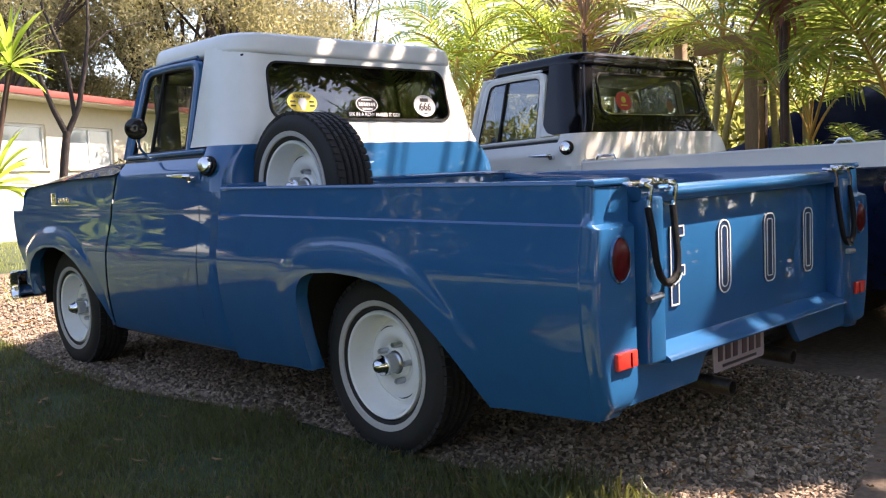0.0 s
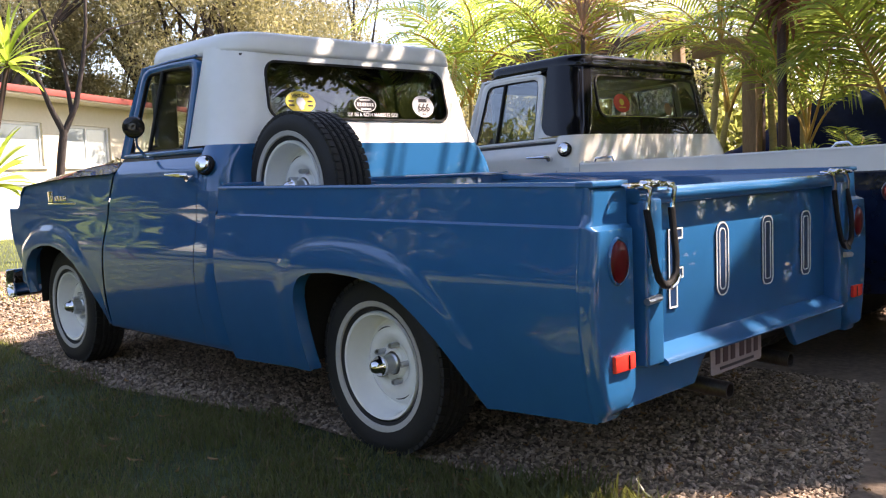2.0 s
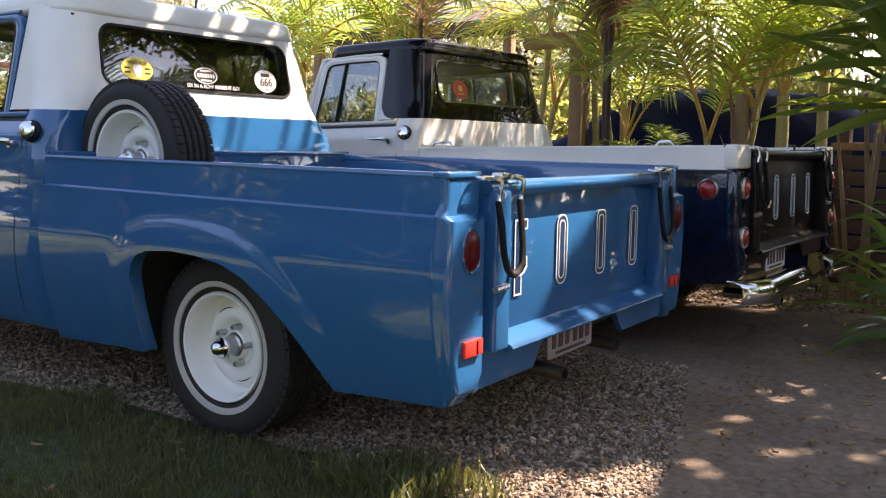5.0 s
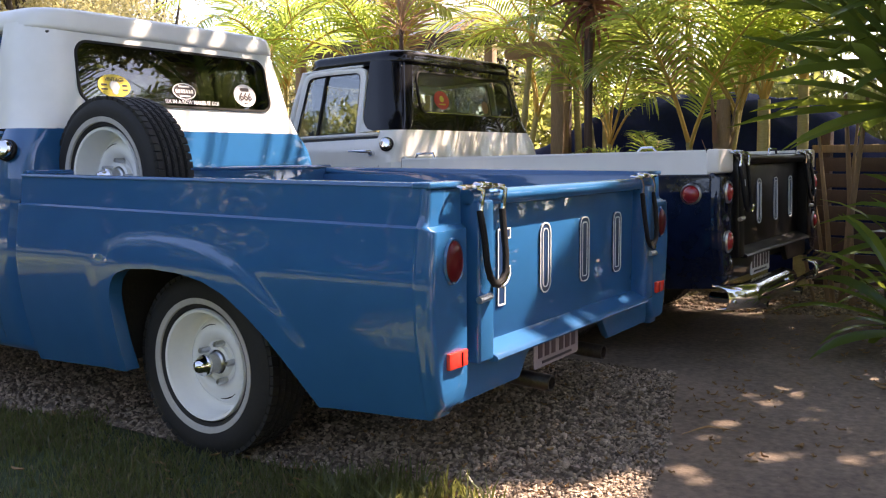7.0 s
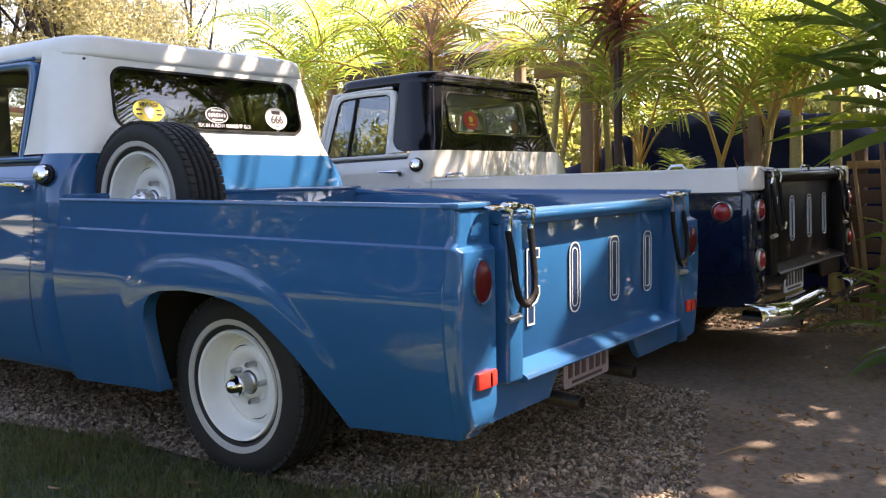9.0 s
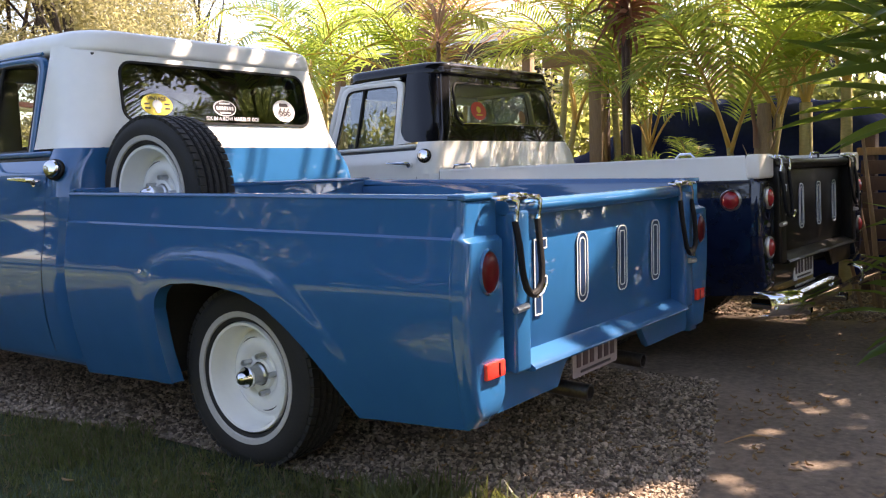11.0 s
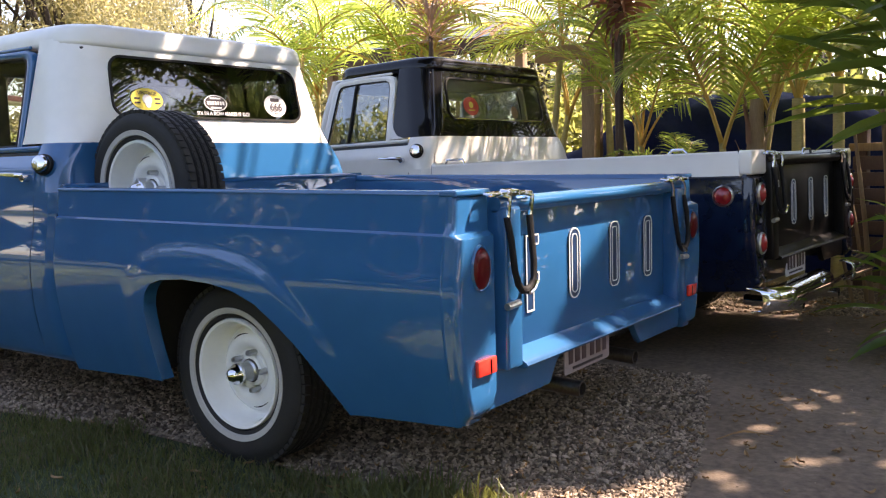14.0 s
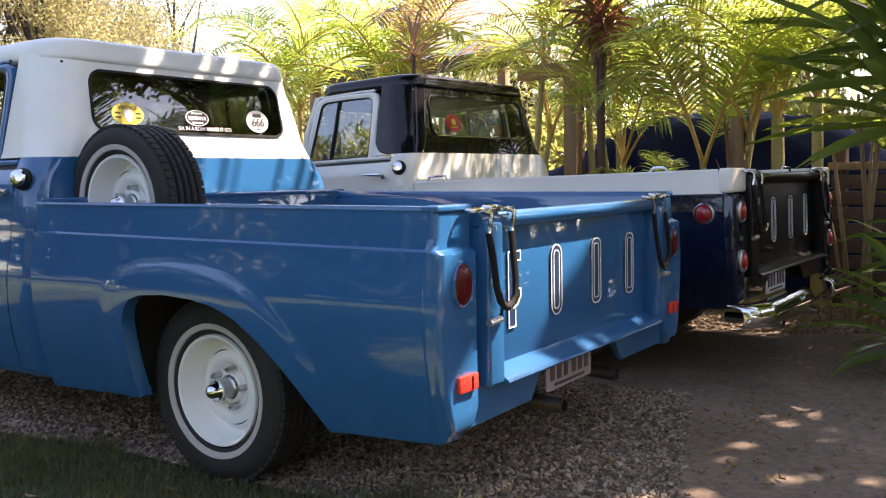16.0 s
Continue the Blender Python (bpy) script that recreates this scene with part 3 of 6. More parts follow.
            P("side_lamp", turn((place(lens), lens[1])), RED_BRIGHT, lab="round red side lamp")
            P("side_lamp_bezel", turn((place(bez), bez[1])), STEEL, lab="steel ring")

    # bed floor, front wall, tailgate
    P("bed_floor", block(-0.5, 0.5, 0.116, 1.998, 0.50, 0.53, 0.004), pal["bed_in"])
    for xa, xb in ((-0.864, -0.498), (0.498, 0.864)):
        for ya, yb in ((0.124, 0.475), (1.525, 1.998)):
            P("bed_floor", block(xa, xb, ya, yb, 0.502, 0.528, 0.003), pal["bed_in"])
    P("bed_front_wall", block(-0.89, 0.89, 2.0, 2.024, 0.40, 1.015, 0.006), pal["bed"])
    P("bed_front_rail", tube([(-0.93, 2.012, 1.02), (0.93, 2.012, 1.02)], 0.014, 10), pal["bed_top"])
    gate = P("tailgate", join(block(-0.745, 0.745, 0.09, 0.112, 0.475, 0.955, 0.008), tube([(-0.745, 0.066, 0.953), (0.745, 0.066, 0.953)], 0.024, 14),
                              block(-0.745, -0.655, 0.024, 0.10, 0.450, 0.945, 0.010, 3), block(0.655, 0.745, 0.024, 0.10, 0.450, 0.945, 0.010, 3),
                              block(-0.66, 0.66, 0.050, 0.10, 0.925, 0.965, 0.012, 3)), pal["gate"])
    for o in letter_shapes():
        mark = P("tailgate_mark", slab(o, 0.0895, 0.0855), LETTER_FILL, gate, "tall narrow outlined emblem mark", smooth=30)
        P("mark_outline", band(o, 0.0044, 0.0835, 0.089), LETTER, mark, "white outline", smooth=30)
        if len(o) > 12:
            P("mark_core", band(shrink(o, 0.020), 0.0034, 0.0835, 0.089), LETTER, mark, "white inner outline", smooth=30)
    # ledge and lower valance with a cut-out for the plate
    prof = [(0.11, 0.492), (0.094, 0.491), (0.084, 0.488), (0.074, 0.484), (0.026, 0.464), (0.015, 0.457), (0.011, 0.450), (0.014, 0.444), (0.03, 0.441), (0.11, 0.441)]
    v, f = lattice([[(x, y, z) for y, z in prof] for x in np.linspace(-0.654, 0.654, 16)], False, True)
    f += [tuple(range(len(prof))), tuple(range(len(v) - 1, len(v) - 1 - len(prof), -1))]
    P("tail_ledge", (v, f), pal["gate"], smooth=50)
    for xs in ((-0.788, -0.33), (0.30, 0.788)):
        cut = xs[1] if xs[0] < 0 else xs[0]
        s = 1 if xs[0] < 0 else -1
        rows = []
        for x in np.linspace(xs[0], xs[1], 14):
            d = abs(x - cut)
            zl = 0.335 + 0.09 * smoothstep(0.07, 0.0, d)
            rows.append([(x, 0.068, 0.470), (x, 0.072, 0.40 if zl < 0.40 else zl), (x, 0.078, zl), (x, 0.088, zl - 0.004), (x, 0.104, zl + 0.005)])
        P("tail_valance", lattice(rows), pal["gate"], thick=0.004)
    for turn in ((lambda s: s), mirror):
        P("tail_filler", turn(block(-0.786, -0.742, 0.084, 0.125, 0.338, 0.478, 0.006)), pal["bed"])
    P("frame_crossmember", block(-0.75, 0.75, 0.16, 0.24, 0.36, 0.46, 0.01), DARK)
    px = -0.12 if not second_truck else -0.22
    pz = 0.400 if not second_truck else 0.385
    plate = P("number_plate", slab(rounded(px - 0.18, px + 0.18, pz - 0.064, pz + 0.064, 0.012), 0.070, 0.074), PLATE if not second_truck else STICK_WHITE, lab="worn pale number plate")
    for i, w in enumerate((0.030, 0.034, 0.030, 0.032, 0.034, 0.030)):
        cx = px - 0.135 + 0.052 * i + (0.012 if i > 2 else 0)
        P("plate_bar", block(cx - w / 2, cx + w / 2, 0.0675, 0.0705, pz - 0.030, pz + 0.045, 0.001, 1), PLATE_INK, plate)
    P("plate_bar", block(px - 0.12, px + 0.12, 0.0675, 0.0705, pz - 0.053, pz - 0.043, 0.001, 1), INK, plate)
    for x, y, z in ((-0.315, -0.005, 0.303), (0.19, 0.02, 0.312)) if not second_truck else ((-0.58, -0.07, 0.205), (0.12, -0.07, 0.175)):
        pipe = lathe([(0.023, 0.0), (0.028, 0.0), (0.028, 0.30), (0.023, 0.30)], 20, True)
        P("exhaust_pipe", moved(pipe, Matrix.Translation((x, y, z)) @ Euler((0.05, 0, 0.0)).to_matrix().to_4x4() @ Euler((0, 0, math.pi / 2)).to_matrix().to_4x4()), DULL if not second_truck else CHROME, lab="steel exhaust tip")
    # chains in black sleeves with chrome latches
    for s in (-1, 1):
        z0, y0 = 0.945, 0.022
        loop = [(s * 0.722, y0 + 0.002, z0 - 0.03), (s * 0.721, y0 - 0.012, z0 - 0.10), (s * 0.718, y0 - 0.02, z0 - 0.185), (s * 0.704, y0 - 0.022, z0 - 0.228), (s * 0.680, y0 - 0.022, z0 - 0.250), (s * 0.655, y0 - 0.022, z0 - 0.256),
                (s * 0.628, y0 - 0.022, z0 - 0.248), (s * 0.606, y0 - 0.021, z0 - 0.224), (s * 0.596, y0 - 0.016, z0 - 0.17), (s * 0.592, y0 - 0.006, z0 - 0.09), (s * 0.590, y0 + 0.0, z0 - 0.03)]
        loop = [(x + (-0.02 if s < 0 else 0.0), y, z) for x, y, z in loop]
        fine = [Vector(loop[0])]
        for a, b in zip(loop, loop[1:]):
            fine += [Vector(a).lerp(Vector(b), 0.5), Vector(b)]
        strap = P("strap", tube(fine, 0.013, 10, flat=0.75), STRAP, lab="black sleeved tailgate chain")
        P("strap_clip", tube([(s * 0.655 + (-0.02 if s < 0 else 0), y0 - 0.034, z0 - 0.262), (s * 0.630 + (-0.02 if s < 0 else 0), y0 - 0.035, z0 - 0.252), (s * 0.608 + (-0.02 if s < 0 else 0), y0 - 0.034, z0 - 0.230)], 0.0075, 8), CHROME, strap, "chrome clip")
        clip = -0.02 if s < 0 else 0.0
        P("latch_lever", block(min(s * 0.61, s * 0.715) + clip, max(s * 0.61, s * 0.715) + clip, 0.030, 0.062, 0.976, 0.990, 0.004), CHROME, strap, "chrome over-centre latch")
        for xa, xb, zz in ((0.80, 0.70, 0.986), (0.70, 0.63, 0.992), (0.64, 0.55, 0.984)):
            o = rounded(xb, xa, -0.013, 0.013, 0.012, 4)
            P("latch_link", tube([(s * x + clip, 0.046 + k, zz + 0.15 * k) for x, k in o], 0.006, 6, closed=True), CHROME, strap, "chrome latch link")
        for hx in (0.586, 0.720):
            P("latch_hook", tube([(s * hx + clip, 0.038, 0.984), (s * (hx - 0.012) + clip, 0.020, 0.972), (s * hx + clip, 0.018, 0.945), (s * (hx + 0.004) + clip, 0.022, 0.905)], 0.0075, 8), CHROME, strap)
        P("gate_handle", tube([(s * 0.755, 0.020, 0.648), (s * 0.685, 0.020, 0.652)], 0.011, 10), STEEL, gate, "chrome pivot pin")

    # cab back and corner panels, seam at the two-tone line
    seam = 1.205
    lower_z = list(np.linspace(0.985, seam, 9))
    upper_z = list(np.linspace(seam, 1.66, 12))
    for nm, zs, mat in (("cab_lower_back", lower_z, pal["cab"]), ("cab_upper_corner", upper_z, pal["upper"])):
        for turn in ((lambda s: s), mirror):
            P(nm, turn(lattice([cab_ring(z, 2.405 if zs is upper_z else 2.25) for z in zs])), mat, smooth=60)
    flat = lambda z: along(CAB_W, z) - cab_round(z)
    P("cab_lower_back", lattice([[(x * flat(z), cab_back(z), z) for x in np.linspace(-1, 1, 9)] for z in lower_z]), pal["cab"], thick=0.004, smooth=60)
    win = [(x * (1 - 0.10 * (z - 1.325)), z) for x, z in rounded(-0.585, 0.585, 1.325, 1.590, 0.062, 6)]
    outer = []
    for x, z in win:
        w = flat(seam)
        k = max(abs(x) / 0.585, abs(z - 1.4575) / 0.1325)
        sx, sz = x / 0.585 / k, (z - 1.4575) / 0.1325 / k
        zz = seam + (sz + 1) / 2 * (1.66 - seam)
        if len(outer) % 7 == 3:
            sx, zz = (1 if sx > 0 else -1), (1.66 if sz > 0 else seam)
        outer.append((max(-1, min(1, sx)) * flat(zz), zz))
    rows = []
    for k in (0, 0.25, 0.5, 0.75, 1):
        rows.append([(a[0] + k * (b[0] - a[0]), cab_back(a[1] + k * (b[1] - a[1])), a[1] + k * (b[1] - a[1])) for a, b in zip(win, outer)])
    P("cab_back_panel", lattice(rows, False, True), pal["upper"], smooth=60)
    seal = P("rear_window_seal", ring_xz(shrink(win, -0.007), 0.011, lambda x, z: cab_back(z), 0.007), SEAL)
    glass = P("rear_window", ([(x, cab_back(z) - 0.001, z) for x, z in win] + [(x, cab_back(z) + 0.004, z) for x, z in win],
                              [tuple(range(len(win))), tuple(range(2 * len(win) - 1, len(win) - 1, -1))]), GLASS if not second_truck else CLEAR_GLASS, lab="clear rear window glass")
    glass.visible_shadow = False

    inner = 0.0

    def on_glass(outline, d0=0.004, d1=0.002):
        n = len(outline)
        v = [(x, cab_back(z) + inner - d0, z) for x, z in outline] + [(x, cab_back(z) + inner - d1, z) for x, z in outline]
        return v, [tuple(range(n)), tuple(range(2 * n - 1, n - 1, -1))] + [(i, i + n, (i + 1) % n + n, (i + 1) % n) for i in range(n)]

    def words(text, size, x, z, d=0.0085):
        mm = Matrix.Translation((x, cab_back(z) + inner - d, z)) @ Euler((math.pi / 2 - 0.168, 0, 0)).to_matrix().to_4x4()
        return text_shape(text, size, mm)

    if not second_truck:
        s1 = P("sticker", on_glass(ellipse(-0.40, 1.402, 0.086, 0.052)), YELLOW, glass, "yellow oval sticker")
        P("sticker_words", words("VINTAGE", 0.025, -0.40, 1.4295), INK, s1, smooth=0)
        P("sticker_shape", on_glass(ellipse(-0.40, 1.402, 0.026, 0.024), 0.0056, 0.004), STICK_WHITE, s1)
        P("sticker_shape", on_glass(ellipse(-0.40, 1.378, 0.015, 0.014), 0.0058, 0.004), STICK_WHITE, s1)
        for dx in (-0.055, 0.055):
            for dz in (0.008, -0.012):
                P("sticker_bar", on_glass(rounded(-0.40 + dx - 0.015, -0.40 + dx + 0.015, 1.398 + dz - 0.004, 1.398 + dz + 0.004, 0.002, 2), 0.0054, 0.004), INK, s1)
        s2 = P("sticker", on_glass(ellipse(0.0, 1.40, 0.072, 0.040)), STICK_WHITE, glass, "white and black oval sticker")
        P("sticker_ring", on_glass(ellipse(0.0, 1.40, 0.066, 0.035), 0.0046, 0.004), INK, s2)
        for i in range(7):
            P("sticker_bar", on_glass(rounded(-0.054 + 0.016 * i, -0.043 + 0.016 * i, 1.391, 1.409, 0.002, 2), 0.0056, 0.0046), STICK_WHITE, s2)
        for zz in (1.4235, 1.377):
            P("sticker_bar", on_glass(rounded(-0.034, 0.034, zz - 0.004, zz + 0.004, 0.002, 2), 0.0056, 0.0046), STICK_WHITE, s2)
        s3 = P("sticker", on_glass(ellipse(0.405, 1.400, 0.078, 0.058)), STICK_WHITE, glass, "white oval sticker")
        P("sticker_words", words("666", 0.058, 0.405, 1.392), INK, s3, smooth=0)
        P("sticker_bar", on_glass(rounded(0.375, 0.435, 1.422, 1.440, 0.004, 2), 0.0054, 0.004), INK, s3)
        P("sticker_bar", on_glass(rounded(0.390, 0.420, 1.356, 1.362, 0.002, 2), 0.0054, 0.004), INK, s3)
        P("sticker_words", words("SIX IN A ROW MAKES IT GO!", 0.026, 0.04, 1.347), STICK_WHITE, glass, "white lettering strip", smooth=0)
    else:
        st = P("sticker", on_glass(ellipse(-0.33, 1.41, 0.085, 0.062)), STICK_RED, glass, "round red sticker on the glass")
        P("sticker_shape", on_glass(ellipse(-0.33, 1.418, 0.024, 0.022), 0.0054, 0.004), YELLOW, st)
        P("sticker_bar", on_glass(rounded(-0.365, -0.295, 1.378, 1.386, 0.003, 2), 0.0054, 0.004), YELLOW, st)
        P("window_trim", tube([(x, cab_back(1.320) - 0.006, 1.320) for x in np.linspace(-0.53, 0.53, 12)], 0.005, 8), CHROME, seal, "chrome lower trim strip")
        P("sticker", on_glass(ellipse(0.20, 1.38, 0.040, 0.045)), DEAD_LEAF, glass, "small brown sticker on the glass")

    # roof: a rounded shell with a thick lip
    o = []
    for cx, cy, r, a0 in ((0.745, 3.01, 0.14, 0), (-0.745, 3.01, 0.14, 90), (-0.745, 2.166, 0.172, 180), (0.745, 2.166, 0.172, 270)):
        sx, sy = (1 if cx > 0 else -1), (1 if cy > 2.6 else -1)
        for k in range(9):
            a = radians(a0 + 90 * k / 8)
            o.append((cx - sx * r + r * math.cos(a), cy - sy * r + r * math.sin(a)))
    mid = (0.0, 2.58)
    rows = []
    lip = 0.0 if not second_truck else 0.010
    for k, z in ((0.93, 1.628), (0.968, 1.626), (0.986, 1.629), (0.996, 1.637), (0.996, 1.650), (0.988, 1.682), (0.978, 1.704), (0.962, 1.717), (0.93, 1.726), (0.86, 1.732), (0.7, 1.740), (0.45, 1.746), (0.2, 1.752), (0.02, 1.753)):
        k -= 0.5 * lip * smoothstep(0.9, 0.98, k)
        z += lip * smoothstep(1.70, 1.64, z)
        rows.append([(mid[0] + k * (x - mid[0]), mid[1] + k * (y - mid[1]), z) for x, y in o])
    P("roof", lattice(rows, False, True), pal["roof"], lab=pal["roof_label"], thick=0.004, smooth=60)
    P("headliner", block(-0.68, 0.68, 2.2, 2.92, 1.612, 1.624, 0.004), VINYL)
    for turn in ((lambda s: s), mirror):
        P("drip_rail", turn(tube([(-0.752, 2.98, 1.628), (-0.757, 2.7, 1.634), (-0.754, 2.46, 1.634)], 0.008, 8)), pal["frame"])
        P("windscreen_pillar", turn(tube([(-0.845, 3.06, 1.17), (-0.80, 3.035, 1.40), (-0.748, 2.975, 1.63)], [0.030, 0.024, 0.022], 10)), pal["frame"])
    # doors with their window frames
    e_rear = lambda z: 2.215 + 0.05 * smoothstep(1.0, 0.3, z)
    e_front = lambda z: 3.05 + 0.26 * max(0, 1.1 - z)
    for k, turn in enumerate(((lambda s: s), mirror)):
        sheet = side_sheet(2.22, 3.1, lambda y: 1.192, None, edge_front=e_front, edge_rear=e_rear)
        v = [(p[0] - 0.0, p[1], p[2]) for p in sheet[0]]
        if second_truck:
            up = [q for q in sheet[1] if all(v[i][2] >= crease_at(v[i][1]) + 0.002 for i in q)]
            keep = set(up)
            door = P("door", turn((v, up)), pal["frame"], lab="cream door", thick=0.003, smooth=50)
            P("door_lower_panel", turn((v, [q for q in sheet[1] if q not in keep])), pal["bed"], door, thick=0.003, smooth=50)
        else:
            door = P("door", turn((v, sheet[1])), pal["cab"], thick=0.003, smooth=30)
        P("door_sill", turn(block(-0.872, -0.74, 2.26, 3.04, 1.170, 1.196, 0.012, 3)), pal["frame"], door)
        P("inner_door", turn(block(-0.87, -0.84, 2.26, 3.06, 0.45, 1.17, 0.01)), VINYL, door)
        fr = [(2.462, 1.195), (2.461, 1.40), (2.464, 1.54), (2.475, 1.575), (2.505, 1.590), (2.70, 1.594), (2.88, 1.590), (2.912, 1.580), (2.930, 1.555), (2.955, 1.42), (2.995, 1.195)]
        out = [(2.412, 1.188), (2.410, 1.40), (2.412, 1.56), (2.428, 1.604), (2.468, 1.622), (2.70, 1.626), (2.91, 1.622), (2.955, 1.606), (2.975, 1.57), (3.000, 1.42), (3.040, 1.188)]
        lie = lambda z, d: -(0.862 - (z - 1.19) * 0.212) + d
        rows = [[(lie(z, d), y, z) for y, z in o] for o, d in ((out, 0.03), (out, 0.004), ([(y + (0.005 if y < 2.7 else -0.005), z - 0.004) for y, z in out], 0.0), ([(a[0] + 0.6 * (b[0] - a[0]), a[1] + 0.6 * (b[1] - a[1])) for a, b in zip(out, fr)], 0.001), (fr, 0.010), (fr, 0.03))]
        frame_ob = P("window_frame", turn(lattice(rows)), pal["frame"], door, smooth=50)
        fr = [(lie(z, 0.014), y, z) for y, z in fr]
        P("window_seal", turn(tube([*fr, fr[0]], 0.006 if second_truck else 0.009, 8)), SEAL, frame_ob)
        P("vent_bar", turn(tube([(-0.848, 2.80, 1.195), (-0.765, 2.765, 1.592)], 0.010, 8)), SEAL, frame_ob)
        pane = lambda y0, y1, t0, t1: ([(-0.843, y0, 1.19), (-0.843, y1, 1.19), (-0.756, t1, 1.60), (-0.756, t0, 1.60)], [(0, 1, 2, 3)])
        for nm, a in (("door_window", (2.46, 2.80, 2.46, 2.752)), ("vent_window", (2.80, 3.0, 2.752, 2.94))):
            g = P(nm, turn(pane(*a)), SKY_GLASS if second_truck else DOOR_GLASS, door, thick=0.004)
            g.visible_shadow = False
        hd = P("door_handle", turn(join(tube([(-0.950, 2.26, 1.072), (-0.972, 2.275, 1.074), (-0.976, 2.34, 1.077), (-0.972, 2.42, 1.080)], [0.010, 0.011, 0.009, 0.006], 10),
                                        tube([(-0.93, 2.255, 1.06), (-0.958, 2.255, 1.06)], 0.016, 12))), CHROME, door, "chrome handle")
        P("handle_button", turn(tube([(-0.95, 2.255, 1.06), (-0.966, 2.255, 1.06)], 0.009, 12)), DULL, hd)
    if second_truck:
        # the pale door surround sweeps into the belt line
        for turn in ((lambda s: s), mirror):
            rows = []
            for z in np.linspace(1.203, 1.335, 9):
                back = 2.412 - 0.115 * (1 - math.sqrt(max(0.0, 1 - ((1.335 - z) / 0.132) ** 2)))
                rows.append([(-along(CAB_W, z) - 0.003, y, z) for y in np.linspace(back, 2.416, 5)])
            P("belt_fillet", turn(lattice(rows)), pal["frame"], thick=0.003, smooth=60)
    # rear cab post, rocker, front fenders, bonnet
    for turn in ((lambda s: s), mirror):
        sheet = side_sheet(2.05, 2.21, lambda y: 1.0, None, edge_front=lambda z: e_rear(z) - 0.007, edge_rear=lambda z: 2.045)
        sheet = [(p[0] + 0.045 * smoothstep(2.115, 2.045, p[1]), p[1], p[2]) for p in sheet[0]], sheet[1]
        P("cab_post", turn(sheet), pal["cab"], thick=0.004, smooth=30)
        rocker = lattice([[(-0.886, y, 0.320), (-0.884, y, 0.304), (-0.876, y, 0.286), (-0.862, y, 0.274), (-0.83, y, 0.270)] for y in np.linspace(2.05, 3.30, 6)])
        P("rocker", turn(rocker), pal["bed"] if second_truck else pal["cab"], thick=0.004)
        top = lambda y: along([(3.05, 1.10), (3.6, 1.09), (4.1, 1.065), (4.24, 1.05), (4.30, 1.01), (4.33, 0.93), (4.6, 0.92)], y)
        fender = side_sheet(3.06, 4.50, top, FRONT_ARCH, 0.12, 0.018, (3.2, 3.6), edge_rear=None)
        v, f = fender
        v = [(p[0], p[1] + (0.26 * max(0, 1.1 - p[2]) * smoothstep(3.30, 3.06, p[1])), p[2]) for p in v]
        v = [(p[0], p[1] - 0.26 * smoothstep(4.25, 4.50, p[1]) * max(0.0, 0.86 - p[2]) / 0.42, p[2]) for p in v]
        P("front_fender", turn((v, f)), pal["cab"] if not second_truck else pal["bed"], thick=0.004, smooth=30)
        P("front_wheel_well", turn(lattice([[(x, 3.77 + 0.51 * math.copysign(abs(math.cos(a)) ** 0.4, math.cos(a)), 0.34 + 0.395 * max(math.sin(a), 0) ** 0.35) for a in np.linspace(0, math.pi, 20)] for x in (-0.87, -0.45)] + [[(-0.45, 3.79, 0.34)] * 20])), DARK)
    hood = []
    for y in list(np.linspace(3.05, 4.15, 14)) + [4.2, 4.24, 4.27, 4.30, 4.315, 4.33]:
        edge = along([(3.05, 1.10), (3.6, 1.09), (4.1, 1.065), (4.24, 1.05), (4.30, 1.01), (4.33, 0.93), (4.35, 0.92)], y)
        mid_z = along([(3.05, 1.180), (3.6, 1.160), (4.1, 1.110), (4.24, 1.088), (4.30, 1.045), (4.33, 0.95)], y)
        hood.append([(x * 0.945, y, edge + (mid_z - edge) * (1 - abs(x) ** 5.0) + 0.02 * smoothstep(0.97, 0.80, abs(x)) * (1 if y < 4.2 else 0.3)) for x in np.linspace(-1, 1, 33)])
    P("bonnet", lattice(hood), pal["cab"], thick=0.004, smooth=60)
    P("cowl", block(-0.86, 0.86, 2.96, 3.08, 1.12, 1.20, 0.03, 4), pal["cab"])
    for x in np.linspace(-0.5, 0.5, 2):
        P("wiper", tube([(x, 3.09, 1.20), (x + 0.1, 3.09, 1.22), (x + 0.38, 3.08, 1.235)], 0.006, 6), SEAL)
    P("grille", block(-0.93, 0.93, 4.30, 4.44, 0.44, 0.93, 0.03, 3), pal["cab"])
    P("front_bumper", lattice([[(x, 4.60 - 0.10 * abs(x / 1.0) ** 3 + dy, z) for dy, z in ((0.0, 0.36), (0.03, 0.39), (0.035, 0.45), (0.03, 0.51), (0.0, 0.54))] for x in np.linspace(-0.99, 0.99, 24)]), CHROME, thick=0.012, smooth=50)
    screen = lattice([[(x * (0.80 - 0.06 * k), 3.05 - 0.07 * k - 0.05 * x ** 4, 1.19 + 0.43 * k) for x in np.linspace(-1, 1, 13)] for k in (0, 0.5, 1)])
    g = P("windscreen", screen, DOOR_GLASS, thick=0.004)
    g.visible_shadow = False
    P("windscreen_header", tube([(-0.74, 2.955, 1.625), (0, 2.985, 1.632), (0.74, 2.955, 1.625)], 0.02, 8), pal["frame"])
    # cabin
    surround = lambda x0, x1, z0, z1: block(x0, x1, 2.885, 2.925, z0, z1, 0.02, 3)
    P("windscreen_surround", join(surround(-0.74, 0.74, 1.545, 1.618), surround(-0.76, -0.63, 1.17, 1.55), surround(0.63, 0.76, 1.17, 1.55), surround(-0.8, 0.8, 1.15, 1.235)), pal["lining"], lab="painted windscreen surround")
